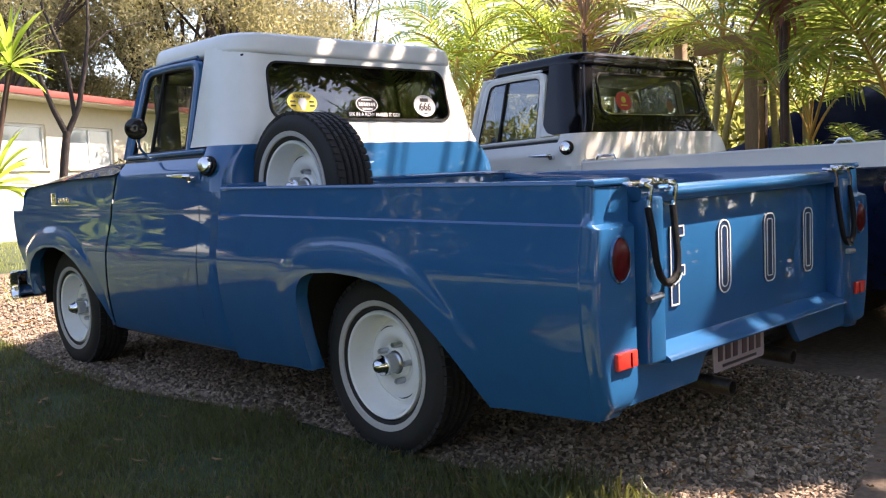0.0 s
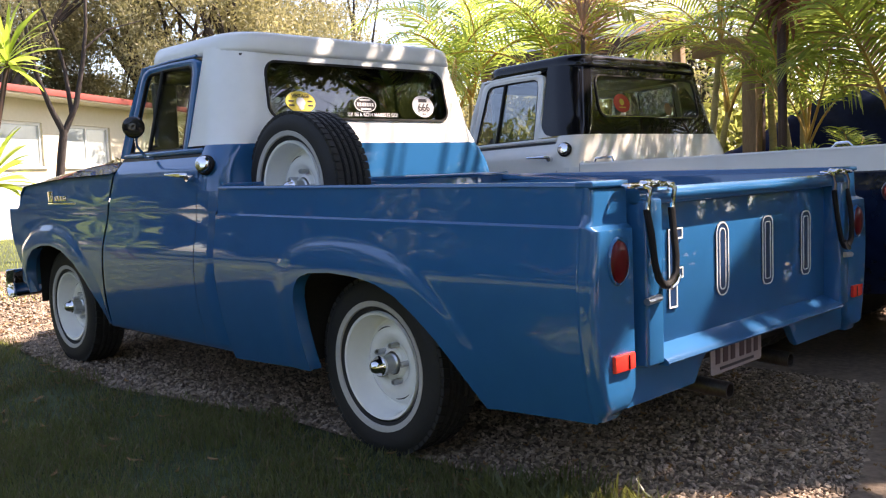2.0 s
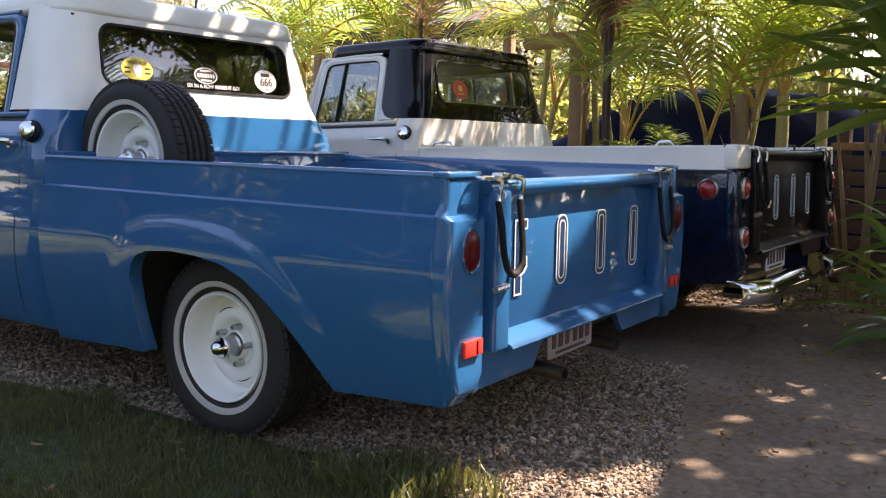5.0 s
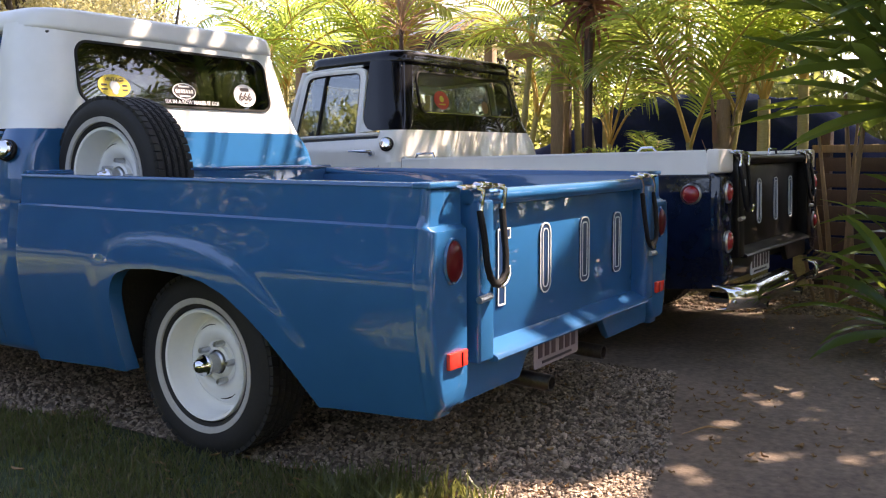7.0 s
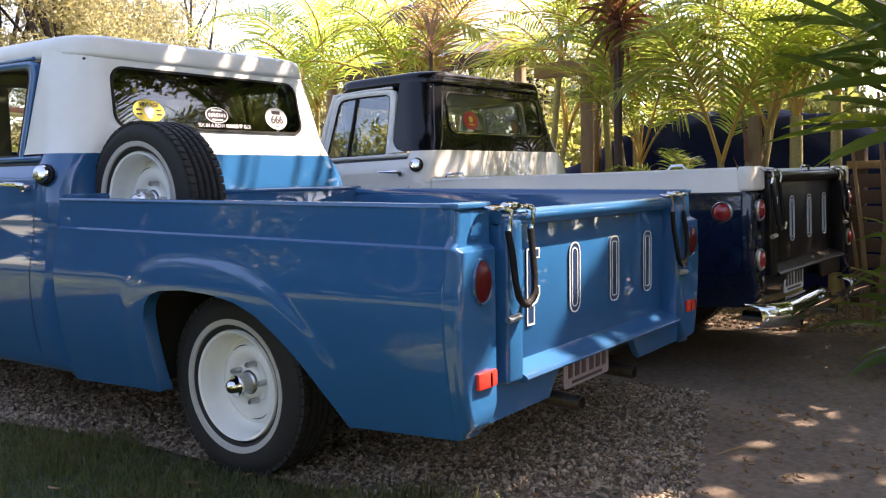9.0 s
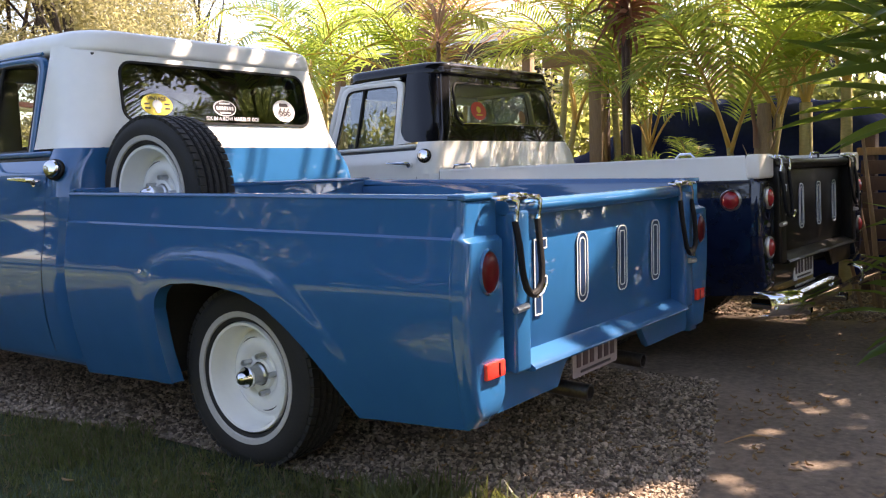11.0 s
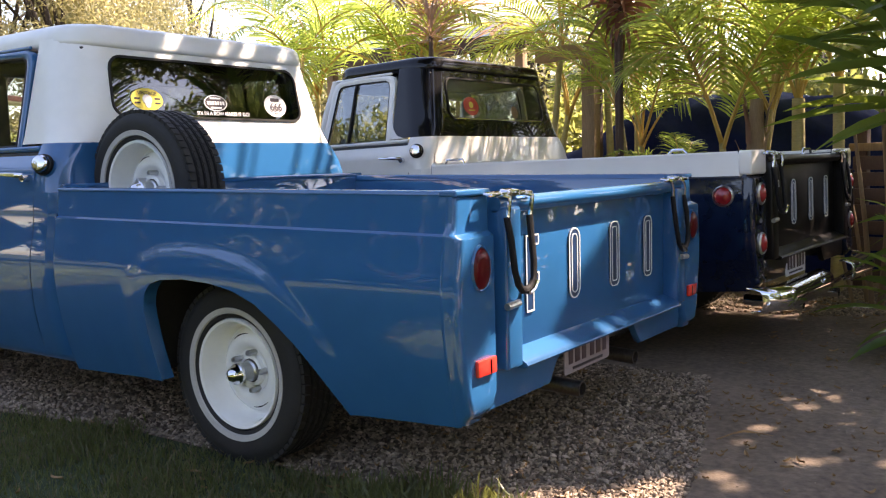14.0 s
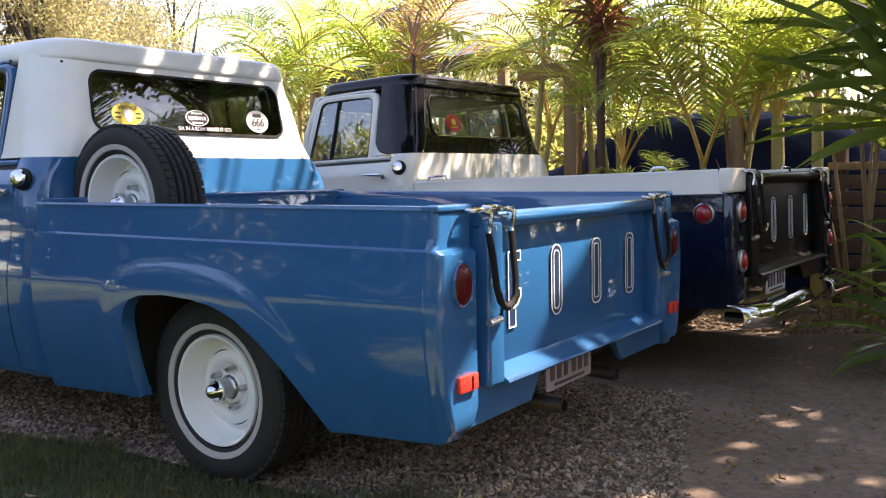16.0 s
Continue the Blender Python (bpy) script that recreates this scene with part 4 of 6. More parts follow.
    P("seat_base", block(-0.72, 0.72, 2.30, 2.78, 0.72, 0.86, 0.05, 3), VINYL)
    P("seat_back", block(-0.72, 0.72, 2.22, 2.36, 0.80, 1.27, 0.05, 3), VINYL)
    P("dashboard", block(-0.80, 0.80, 2.90, 3.04, 0.95, 1.17, 0.04, 3), pal["cab"])
    P("cab_floor", block(-0.86, 0.86, 2.12, 3.2, 0.36, 0.42, 0.01), DARK)
    P("inside_back", block(-0.70, 0.70, 2.16, 2.19, 0.42, 1.30, 0.01), VINYL)
    P("firewall", block(-0.86, 0.86, 3.10, 3.14, 0.36, 1.15, 0.01), DARK)
    wx = 0.36
    a = [(wx + 0.20 * math.cos(t), 2.74 - 0.09 * math.sin(t), 1.155 + 0.17 * math.sin(t)) for t in np.linspace(0, 2 * math.pi, 33)[:-1]]
    sw = P("steering_wheel", tube(a, 0.011, 8, closed=True), VINYL)
    P("steering_column", tube([(wx, 2.74, 1.155), (wx, 3.02, 0.98)], 0.022, 10), VINYL)
    P("wheel_spoke", tube([a[0], (wx, 2.76, 1.14), a[16]], 0.008, 6), CHROME, sw)
    mir = P("inside_mirror", block(-0.11, 0.11, 2.86, 2.88, 1.50, 1.555, 0.01), SEAL)
    # outside mirrors and fuel cap
    for k, turn in enumerate(((lambda s: s), mirror)):
        if second_truck and k:
            continue
        disc = lathe([(0.001, -0.016), (0.026, -0.018), (0.044, -0.013), (0.051, -0.002), (0.049, 0.008), (0.001, 0.008)], 28)
        mm = Matrix.Translation((-1.03, 2.58, 1.305) if not second_truck else (-0.99, 3.02, 1.27)) @ Euler((0, 0, radians(58))).to_matrix().to_4x4()
        om = P("door_mirror", turn(moved(disc, mm)), BLACK, lab="round black door mirror")
        P("mirror_arm", turn(tube([(x, y + (0.42 if second_truck else 0), z) for x, y, z in ((-1.025, 2.585, 1.30), (-1.0, 2.62, 1.22), (-0.93, 2.68, 1.17), (-0.88, 2.70, 1.165))], 0.0065, 8)), CHROME, om)
    capm = Matrix.Translation((-0.917, 2.155, 1.115)) @ Euler((0, radians(14), radians(22))).to_matrix().to_4x4()
    cap = P("fuel_cap", moved(lathe([(0.030, 0.0), (0.036, -0.008), (0.036, -0.026), (0.030, -0.034), (0.012, -0.038), (0.001, -0.038)], 24), capm), CHROME, lab="metal fuel filler cap")
    P("cap_collar", moved(lathe([(0.046, 0.006), (0.044, -0.006), (0.038, -0.010), (0.036, 0.0)], 24, True), capm), SEAL, cap)
    # badge on the front fenders: a plain chrome bar with a shield
    for turn in ((lambda s: s), mirror):
        if second_truck:
            continue
        b = P("fender_badge", turn(join(block(-0.948, -0.936, 3.50, 3.88, 0.945, 0.953, 0.003), block(-0.954, -0.936, 3.80, 3.86, 0.955, 1.02, 0.006))), CHROME, lab="chrome fender badge")
        for i in range(4):
            P("badge_bar", turn(block(-0.952, -0.936, 3.62 + 0.04 * i, 3.645 + 0.04 * i, 0.962, 0.992, 0.003)), CHROME, b)
    P("chassis", join(block(-0.45, -0.35, 0.2, 4.3, 0.34, 0.46, 0.01), block(0.35, 0.45, 0.2, 4.3, 0.34, 0.46, 0.01)), DARK)
    P("rear_axle", tube([(-0.70, 1.12, wheel_z[0]), (-0.1, 1.12, wheel_z[0]), (0, 1.12, wheel_z[0]), (0.1, 1.12, wheel_z[0]), (0.70, 1.12, wheel_z[0])], [0.04, 0.05, 0.12, 0.05, 0.04], 12), DARK)
    for y, z in ((1.12, wheel_z[0]), (3.91, wheel_z[1])):
        for s in (-1, 1):
            wheel("wheel", T, s * 0.755, y, z, radius, s, "white steel wheel with narrow whitewall tyre")
    if second_truck:
        for s, (xa, xb) in ((-1, (-1.0, -0.12)), (1, (0.34, 1.0))):
            rows = []
            for x in np.linspace(xa, xb, 14):
                end = smoothstep(0.88, 1.0, abs(x))
                y0 = -0.10 + 0.10 * end
                rows.append([(x, y0 + dy, 0.215 + 0.86 * dz) for dy, dz in ((0.06, 0.0), (0.012, 0.008), (0.0, 0.03), (-0.004, 0.07), (0.0, 0.105), (0.014, 0.128), (0.05, 0.142), (0.08, 0.145))])
            P("rear_bumper_bar", lattice(rows), CHROME, lab="chrome bumper section", thick=0.01, smooth=50)
            for x in (xa + 0.25 * s if s < 0 else xa + 0.2, xb - 0.2):
                P("bumper_bolt", lathe_at(0.016, (x, -0.105, 0.30)), CHROME)
        P("bumper_brace", tube([(-0.95, -0.02, 0.245), (0.0, -0.06, 0.245), (0.95, -0.02, 0.245)], 0.014, 8), CHROME)
        for x in (-0.90,):
            pts = [(x, 0.40 + k * 0.10, bed_top(0) + (0.004 if k in (0, 1) else 0.024)) for k in (0, 0.2, 0.8, 1)]
            P("tie_handle", tube(pts, 0.007, 8), CHROME)
        P("tie_handle", tube([(0.02, 0.09, 0.975), (0.035, 0.09, 1.005), (0.165, 0.09, 1.005), (0.18, 0.09, 0.975)], 0.007, 8), CHROME, gate)
        P("tie_handle", tube([(-0.915, 1.93, 1.015), (-0.915, 1.92, 1.045), (-0.915, 1.80, 1.045), (-0.915, 1.79, 1.015)], 0.007, 8), CHROME)
    return T


def lathe_at(r, at):
    s = lathe([(r, 0.0), (r * 0.9, -0.006), (r * 0.5, -0.010), (0.001, -0.011)], 14)
    return moved(s, Matrix.Translation(at) @ Euler((0, 0, math.pi / 2)).to_matrix().to_4x4())


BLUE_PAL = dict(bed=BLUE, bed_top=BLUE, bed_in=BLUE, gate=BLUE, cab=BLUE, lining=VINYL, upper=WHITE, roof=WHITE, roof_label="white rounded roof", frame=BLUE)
DARK_PAL = dict(bed=NAVY, bed_top=CREAM, bed_in=NAVY, gate=GATE_BLACK, cab=CREAM, lining=FENCE_GREY, upper=BLACK, roof=BLACK, roof_label="glossy black rounded roof", frame=CREAM)
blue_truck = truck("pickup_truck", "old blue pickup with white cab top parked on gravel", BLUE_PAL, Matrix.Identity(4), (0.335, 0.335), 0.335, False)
dark_truck = truck("pickup_truck", "old black pickup with cream doors and white bed rails", DARK_PAL, pose(2.33, -0.19, 0.10, -1.6, 0, -2.2), (0.29, 0.365), 0.36, True)
# spare wheel standing in the blue truck's bed
spare = thing("spare_wheel", "spare wheel with black tyre and white rim standing in the bed", "wheel", pose(-0.63, 1.80, 0.0))
wheel_part = wheel("wheel_assembly", spare, 0, 0, 1.0, 0.325, -1, "black tyre on white steel rim")
part("spare_stand", join(block(-0.09, 0.09, -0.16, 0.16, 0.532, 0.70, 0.01)), DARK, spare, "dark steel cradle")

# ---- ground ----


def sheet(name, outline, z, mat, label, drop=0.0):
    v = [(x, y, z) for x, y in outline]
    f = [tuple(range(len(outline)))]
    if drop:
        n = len(v)
        v += [(x, y, z - drop) for x, y in outline]
        f += [(i, (i + 1) % n, (i + 1) % n + n, i + n) for i in range(n)]
    ob = part(name, (v, f), mat, smooth=0)
    return tagged(ob, label, "ground", kind="structure")


rng = np.random.default_rng(7)
GRAVEL_A = [(4.5, 10.5), (-0.9, 10.5), (-0.80, 6.2), (-0.86, 5.2), (-0.98, 4.0), (-1.02, 3.06), (-0.80, 1.9), (-0.80, 0.8), (-0.72, 0.3), (-1.0, -0.1), (-1.7, -0.79), (-0.46, -0.405), (-0.06, -0.325), (0.5, -0.16), (1.0, 0.0), (1.22, 0.08), (1.24, 6.25), (4.5, 6.25)]
GRAVEL_C = [(1.0, -1.02), (1.35, -0.85), (1.9, -0.76), (2.6, -0.69), (3.3, -0.62), (3.6, -1.3), (2.4, -2.0), (1.0, -1.6)]
GRAVEL_B = [(3.02, 6.2), (3.05, 0.45), (3.12, 0.05), (3.3, -0.33), (4.0, -0.75), (9.0, -2.4), (9.0, 6.2)]
SLAB = [(-1.75, -0.80), (-0.46, -0.40), (-0.06, -0.32), (0.5, -0.155), (1.0, 0.005), (1.21, 0.07), (1.23, 6.2), (3.03, 6.2), (3.06, 0.45), (3.13, 0.05), (3.31, -0.34), (4.0, -0.76), (9.0, -2.41), (9.0, -9.0), (-6.0, -9.0)]
g = lattice([[(x, y, -0.004) for x in np.r_[-600, -120, -40, np.linspace(-16, 30, 24), 60, 140, 600]] for y in np.r_[-600, -120, -40, np.linspace(-16, 40, 28), 70, 150, 600]])
tagged(part("ground", g, SOIL, smooth=0), "shaded green lawn with bare patches", "ground", kind="structure")
sheet("gravel_strip", GRAVEL_A, 0.004, GRAVEL_BED, "strip of mixed brown gravel under the blue truck")
sheet("gravel_bed", GRAVEL_B, 0.004, GRAVEL_BED, "brown gravel and leaf litter under the palms")
sheet("garden_bed", GRAVEL_C, 0.016, GRAVEL_BED, "garden bed with leaf litter beside the driveway")
sheet("driveway", SLAB, 0.010, CONCRETE, "worn brown concrete driveway with leaf shadows", 0.03)


def inside(poly, x, y):
    hit = np.zeros(len(x), bool)
    for (xa, ya), (xb, yb) in zip(poly, poly[1:] + poly[:1]):
        cross = ((ya > y) != (yb > y)) & (x < (xb - xa) * (y - ya) / (yb - ya + 1e-12) + xa)
        hit ^= cross
    return hit


ICO_V = np.array([(0, 0, 1), *[(0.894 * math.cos(a), 0.894 * math.sin(a), 0.447) for a in np.arange(5) * 2 * math.pi / 5],
                  *[(0.894 * math.cos(a), 0.894 * math.sin(a), -0.447) for a in (np.arange(5) + 0.5) * 2 * math.pi / 5], (0, 0, -1)])
ICO_F = np.array([*[(0, 1 + k, 1 + (k + 1) % 5) for k in range(5)], *[(1 + k, 6 + k, 1 + (k + 1) % 5) for k in range(5)],
                  *[(1 + (k + 1) % 5, 6 + k, 6 + (k + 1) % 5) for k in range(5)], *[(11, 6 + (k + 1) % 5, 6 + k) for k in range(5)]])


def raw_mesh(name, verts, faces, mat, smooth=False):
    """A mesh from arrays: faces all of one size."""
    me = bpy.data.meshes.new(name)
    n, k = faces.shape
    me.vertices.add(len(verts))
    me.vertices.foreach_set("co", np.ascontiguousarray(verts, np.float32).ravel())
    me.loops.add(n * k)
    me.loops.foreach_set("vertex_index", faces.astype(np.int32).ravel())
    me.polygons.add(n)
    me.polygons.foreach_set("loop_start", np.arange(n, dtype=np.int32) * k)
    me.polygons.foreach_set("loop_total", np.full(n, k, np.int32))
    me.polygons.foreach_set("use_smooth", np.full(n, smooth))
    me.update(calc_edges=True)
    me.materials.append(mat)
    return new(name, me)


def turns(n):
    """Random turns, one matrix each."""
    q = rng.normal(size=(n, 4))
    q /= np.linalg.norm(q, axis=1)[:, None]
    w, x, y, z = q.T
    return np.stack([np.stack([1 - 2 * (y * y + z * z), 2 * (x * y - z * w), 2 * (x * z + y * w)], -1),
                     np.stack([2 * (x * y + z * w), 1 - 2 * (x * x + z * z), 2 * (y * z - x * w)], -1),
                     np.stack([2 * (x * z - y * w), 2 * (y * z + x * w), 1 - 2 * (x * x + y * y)], -1)], 1)


def pebbles(name, poly, box, count, size, label):
    x, y = rng.uniform(box[0], box[1], count * 3), rng.uniform(box[2], box[3], count * 3)
    ok = inside(poly, x, y)
    x, y = x[ok][:count], y[ok][:count]
    n = len(x)
    r = rng.uniform(size[0], size[1], n) * (1 + 0.6 * rng.random(n) ** 4)
    base = ICO_V[None] * (1 + rng.uniform(-0.38, 0.30, (n, 12, 1))) * np.stack([np.ones(n) * 1.1, rng.uniform(0.5, 0.95, n), rng.uniform(0.35, 0.7, n)], -1)[:, None]
    tilt = turns(n)
    spin = np.einsum("nij,nkj->nki", tilt, base)
    spin[:, :, 2] *= 0.75
    v = spin * r[:, None, None] + np.stack([x, y, 0.004 + r * rng.uniform(0.1, 0.75, n)], -1)[:, None]
    f = (ICO_F[None] + (np.arange(n) * 12)[:, None, None]).reshape(-1, 3)
    return tagged(raw_mesh(name, v.reshape(-1, 3), f, STONE), label, "gravel", kind="stuff")


pebbles("gravel_stones", GRAVEL_A, (-1.75, 1.25, -0.8, 1.6), 24000, (0.005, 0.0115), "loose grey and brown gravel stones")
pebbles("gravel_stones", GRAVEL_A, (-1.1, 0.6, 1.6, 5.5), 20000, (0.006, 0.012), "loose grey and brown gravel stones")
pebbles("gravel_stones", GRAVEL_A, (-1.0, 1.6, 5.5, 10.0), 9000, (0.010, 0.018), "sunlit loose gravel and leaf litter")
pebbles("gravel_stones", GRAVEL_C, (1.0, 3.6, -1.4, -0.6), 2500, (0.010, 0.018), "loose tan gravel and litter beside the driveway")
pebbles("loose_stones", SLAB, (-0.5, 3.2, -1.1, 0.2), 420, (0.003, 0.008), "stray gravel stones on the driveway")
pebbles("gravel_stones", GRAVEL_B, (3.0, 4.6, -1.1, 2.5), 5000, (0.007, 0.015), "loose tan gravel stones and litter")


def blades(name, box, count, height, mat, label, avoid=()):
    x, y = rng.uniform(box[0], box[1], count), rng.uniform(box[2], box[3], count)
    # tufts: density follows a coarse noise
    keep = np.ones(count, bool)
    for poly in avoid:
        keep &= ~inside(poly, x + rng.normal(0, 0.03, count) + 0.05 * np.sin(9 * y), y + rng.normal(0, 0.03, count) + 0.04 * np.sin(11 * x))
    wave = np.sin(x * 5.1 + 1.3 * np.sin(y * 3.7)) * np.sin(y * 4.3 + 1.7 * np.sin(x * 2.9))
    keep &= rng.random(count) < 0.62 + 0.38 * wave
    x, y, wave = x[keep], y[keep], wave[keep]
    n = len(x)
    h = height * rng.uniform(0.35, 1.2, n) * (1 + 0.35 * wave)
    a, b = rng.uniform(0, 2 * math.pi, n), rng.uniform(0, 2 * math.pi, n)
    w = rng.uniform(0.0016, 0.0034, n) * (height / 0.05) ** 0.6
    lean = h * rng.uniform(0.1, 0.9, n)
    d, s = np.stack([np.cos(a), np.sin(a)], -1), np.stack([-np.sin(b), np.cos(b)], -1)
    base = np.stack([x, y], -1)
    pts = np.zeros((n, 5, 3))
    pts[:, 0, :2], pts[:, 1, :2] = base - s * w[:, None], base + s * w[:, None]
    mid = base + d * (lean * 0.35)[:, None]
    pts[:, 2, :2], pts[:, 3, :2] = mid + s * (w * 0.8)[:, None], mid - s * (w * 0.8)[:, None]
    pts[:, 2, 2] = pts[:, 3, 2] = h * 0.6
    pts[:, 4, :2], pts[:, 4, 2] = base + d * lean[:, None], h
    f = np.concatenate([np.array([(0, 1, 2), (0, 2, 3), (3, 2, 4)])[None] + (np.arange(n) * 5)[:, None, None]]).reshape(-1, 3)
    return tagged(raw_mesh(name, pts.reshape(-1, 3), f, mat), label, "grass", kind="stuff")


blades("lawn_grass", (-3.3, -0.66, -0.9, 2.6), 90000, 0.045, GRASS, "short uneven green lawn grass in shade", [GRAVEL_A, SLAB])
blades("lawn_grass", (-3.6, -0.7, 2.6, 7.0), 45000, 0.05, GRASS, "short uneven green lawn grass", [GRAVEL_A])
# blades with sunlight painted into their colour, to show in the truck's flank
blades("sunlit_toned_grass", (-3.7, -1.95, -0.8, 1.15), 76000, 0.05, GRASS_SUNLIT, "lawn grass with sunlit brightness put into its colour")
blades("sunlit_toned_grass", (-1.95, -1.5, -0.8, 0.55), 15000, 0.05, GRASS_SUNLIT, "lawn grass with sunlit brightness put into its colour")
blades("sunlit_toned_grass", (-6.0, -0.9, 4.75, 7.2), 26000, 0.05, GRASS_SUNLIT, "lawn grass coloured paler as if sunlit", [GRAVEL_A])
blades("dry_grass", (-3.3, -0.70, -0.3, 5.0), 34000, 0.044, GRASS_DRY, "dry straw-coloured blades in the lawn", [GRAVEL_A, SLAB])
blades("grass_tuft", (-1.05, -0.70, -0.05, 0.5), 1500, 0.10, GRASS, "taller grass along the gravel edge", [SLAB])
# far and side lawns take the same blades with painted-in sunlight
blades("far_lawn_grass", (-8, 8, 7.0, 18.0), 40000, 0.07, GRASS_SUNLIT, "lawn grass with sunlight put into its pale colour", [])
blades("side_lawn_grass", (-11, -3.3, -2.5, 7.0), 45000, 0.06, GRASS_SUNLIT, "lawn grass with sunlight put into its pale colour", [])


def litter(name, box, count, size, label, mat=None):
    """Fallen leaves: curled narrow slips."""
    v, f = [], []
    for i in range(count):
        x, y, a = rng.uniform(box[0], box[1]), rng.uniform(box[2], box[3]), rng.uniform(0, 6.28)
        n, l, w, k = len(v), rng.uniform(*size), 0, rng.uniform(-0.35, 0.35)
        w = l * rng.uniform(0.16, 0.32)
        for t in np.linspace(-1, 1, 5):
            c, s = math.cos(a + k * t), math.sin(a + k * t)
            ww = w * (1 - t * t) + 0.001
            up = 0.016 + 0.012 * abs(t) * rng.random()
            v += [(x + c * l * t - s * ww, y + s * l * t + c * ww, up + 0.006), (x + c * l * t, y + s * l * t, up), (x + c * l * t + s * ww, y + s * l * t - c * ww, up + 0.005)]
        for j in range(4):
            for q in (0, 1):
                f.append((n + 3 * j + q, n + 3 * j + q + 1, n + 3 * j + q + 4, n + 3 * j + q + 3))
    return tagged(part(name, (v, f), mat or DEAD_LEAF, smooth=60, tidy=False), label, "leaves", kind="stuff")


litter("fallen_leaves", (-2.8, -0.8, -0.6, 4.5), 110, (0.015, 0.04), "dry brown fallen leaves on the lawn")
litter("gravel_litter", (-1.2, 1.1, -0.5, 1.0), 300, (0.006, 0.016), "small brown leaf chips among the gravel")
litter("fallen_leaves", (-0.3, 4.0, -1.2, 0.1), 190, (0.008, 0.028), "dry brown fallen leaves on the driveway")
litter("fallen_leaves", (-0.9, 1.5, 4.8, 9.5), 240, (0.02, 0.05), "sunlit dry leaf litter on the gravel")
litter("fallen_leaves", (1.2, 3.2, -1.3, -0.8), 80, (0.02, 0.05), "dry leaf litter on the garden bed")
litter("fallen_leaves", (3.1, 4.5, -1.0, 2.0), 160, (0.02, 0.06), "dry leaf litter under the palms")
stick = thing("fallen_twig", "dry curled palm twig on the driveway", "twig", pose(0.34, -0.33, 0.02))
part("twig", tube([(-0.10, 0.05, 0.0), (-0.04, 0.01, 0.012), (0.0, -0.02, 0.016), (0.03, -0.06, 0.008), (0.05, -0.12, 0.0)], [0.002, 0.003, 0.005, 0.003, 0.001], 6), DEAD_LEAF, stick)

# ---- plants ----


def leaf_cloud(name, centres, radii, count, size, mat, parent, narrow=0.45, droop=0.0):
    """A crown of separate leaves, thinning towards the edge of every clump."""
    centres, radii = np.array(centres), np.array(radii)
    pick = rng.choice(len(centres), count, p=radii ** 2 / (radii ** 2).sum())
    d = rng.normal(size=(count, 3))
    d /= np.linalg.norm(d, axis=1)[:, None]
    d *= (rng.random(count) ** 0.45)[:, None] * np.array([1, 1, 0.72])
    p = centres[pick] + d * radii[pick][:, None]
    s = size * rng.uniform(0.6, 1.4, count)
    m = turns(count)
    u, w = m[:, :, 0], m[:, :, 1]
    if droop:
        u = u * (1 - droop) + np.array([0, 0, -1.0]) * droop
        u /= np.linalg.norm(u, axis=1)[:, None]
    tip, side = u * s[:, None], w * (s * narrow * 0.5)[:, None]
    quad = np.stack([p - tip * 0.5, p + side, p + tip * 0.5, p - side], 1)
    ob = raw_mesh(name, quad.reshape(-1, 3), np.arange(count * 4).reshape(-1, 4), mat)
    ob.parent = parent
    return ob


def tree(name, label, x, y, height, spread, mat, leaves, size, seed, base=0.0, trunk=0.16, clumps=26, fork=0.35, bark=None, narrow=0.35, lean=0.12):
    r = random.Random(seed)
    T = thing(name, label, "tree", pose(x, y, base))
    top = Vector((r.uniform(-lean, lean) * height, r.uniform(-lean, lean) * height, height * fork))
    shapes = [tube([(0, 0, -0.1), tuple(top * 0.5 + Vector((0.05, 0.02, 0))), tuple(top)], [trunk * 1.15, trunk, trunk * 0.85], 10)]
    centres, radii = [], []
    for i in range(clumps):
        a = 2 * math.pi * (i / 7.0) + r.uniform(-0.4, 0.4)
        k = r.uniform(0.25, 1.0)
        end = Vector((top.x + spread * k * math.cos(a), top.y + spread * k * math.sin(a), height * (fork + (1 - fork) * r.uniform(0.25, 1.0) * (1.1 - 0.45 * k))))
        if i < 12:
            mid = top.lerp(end, 0.5) + Vector((r.uniform(-0.3, 0.3), r.uniform(-0.3, 0.3), r.uniform(0.0, 0.5)))
            shapes.append(tube([tuple(top * 0.97), tuple(top.lerp(mid, 0.5)), tuple(mid), tuple(end)], [trunk * 0.55, trunk * 0.42, trunk * 0.28, trunk * 0.06], 7))
        centres.append(tuple(end))
        radii.append(spread * r.uniform(0.20, 0.38))
    part("trunk", join(*shapes), bark or BARK, T, smooth=60, tidy=False)
    leaf_cloud("crown", centres, radii, leaves, size, mat, T, narrow, 0.25)
    return T


def at_azimuth(deg, dist):
    return -2.97 + dist * math.cos(radians(deg)), -1.4 + dist * math.sin(radians(deg))


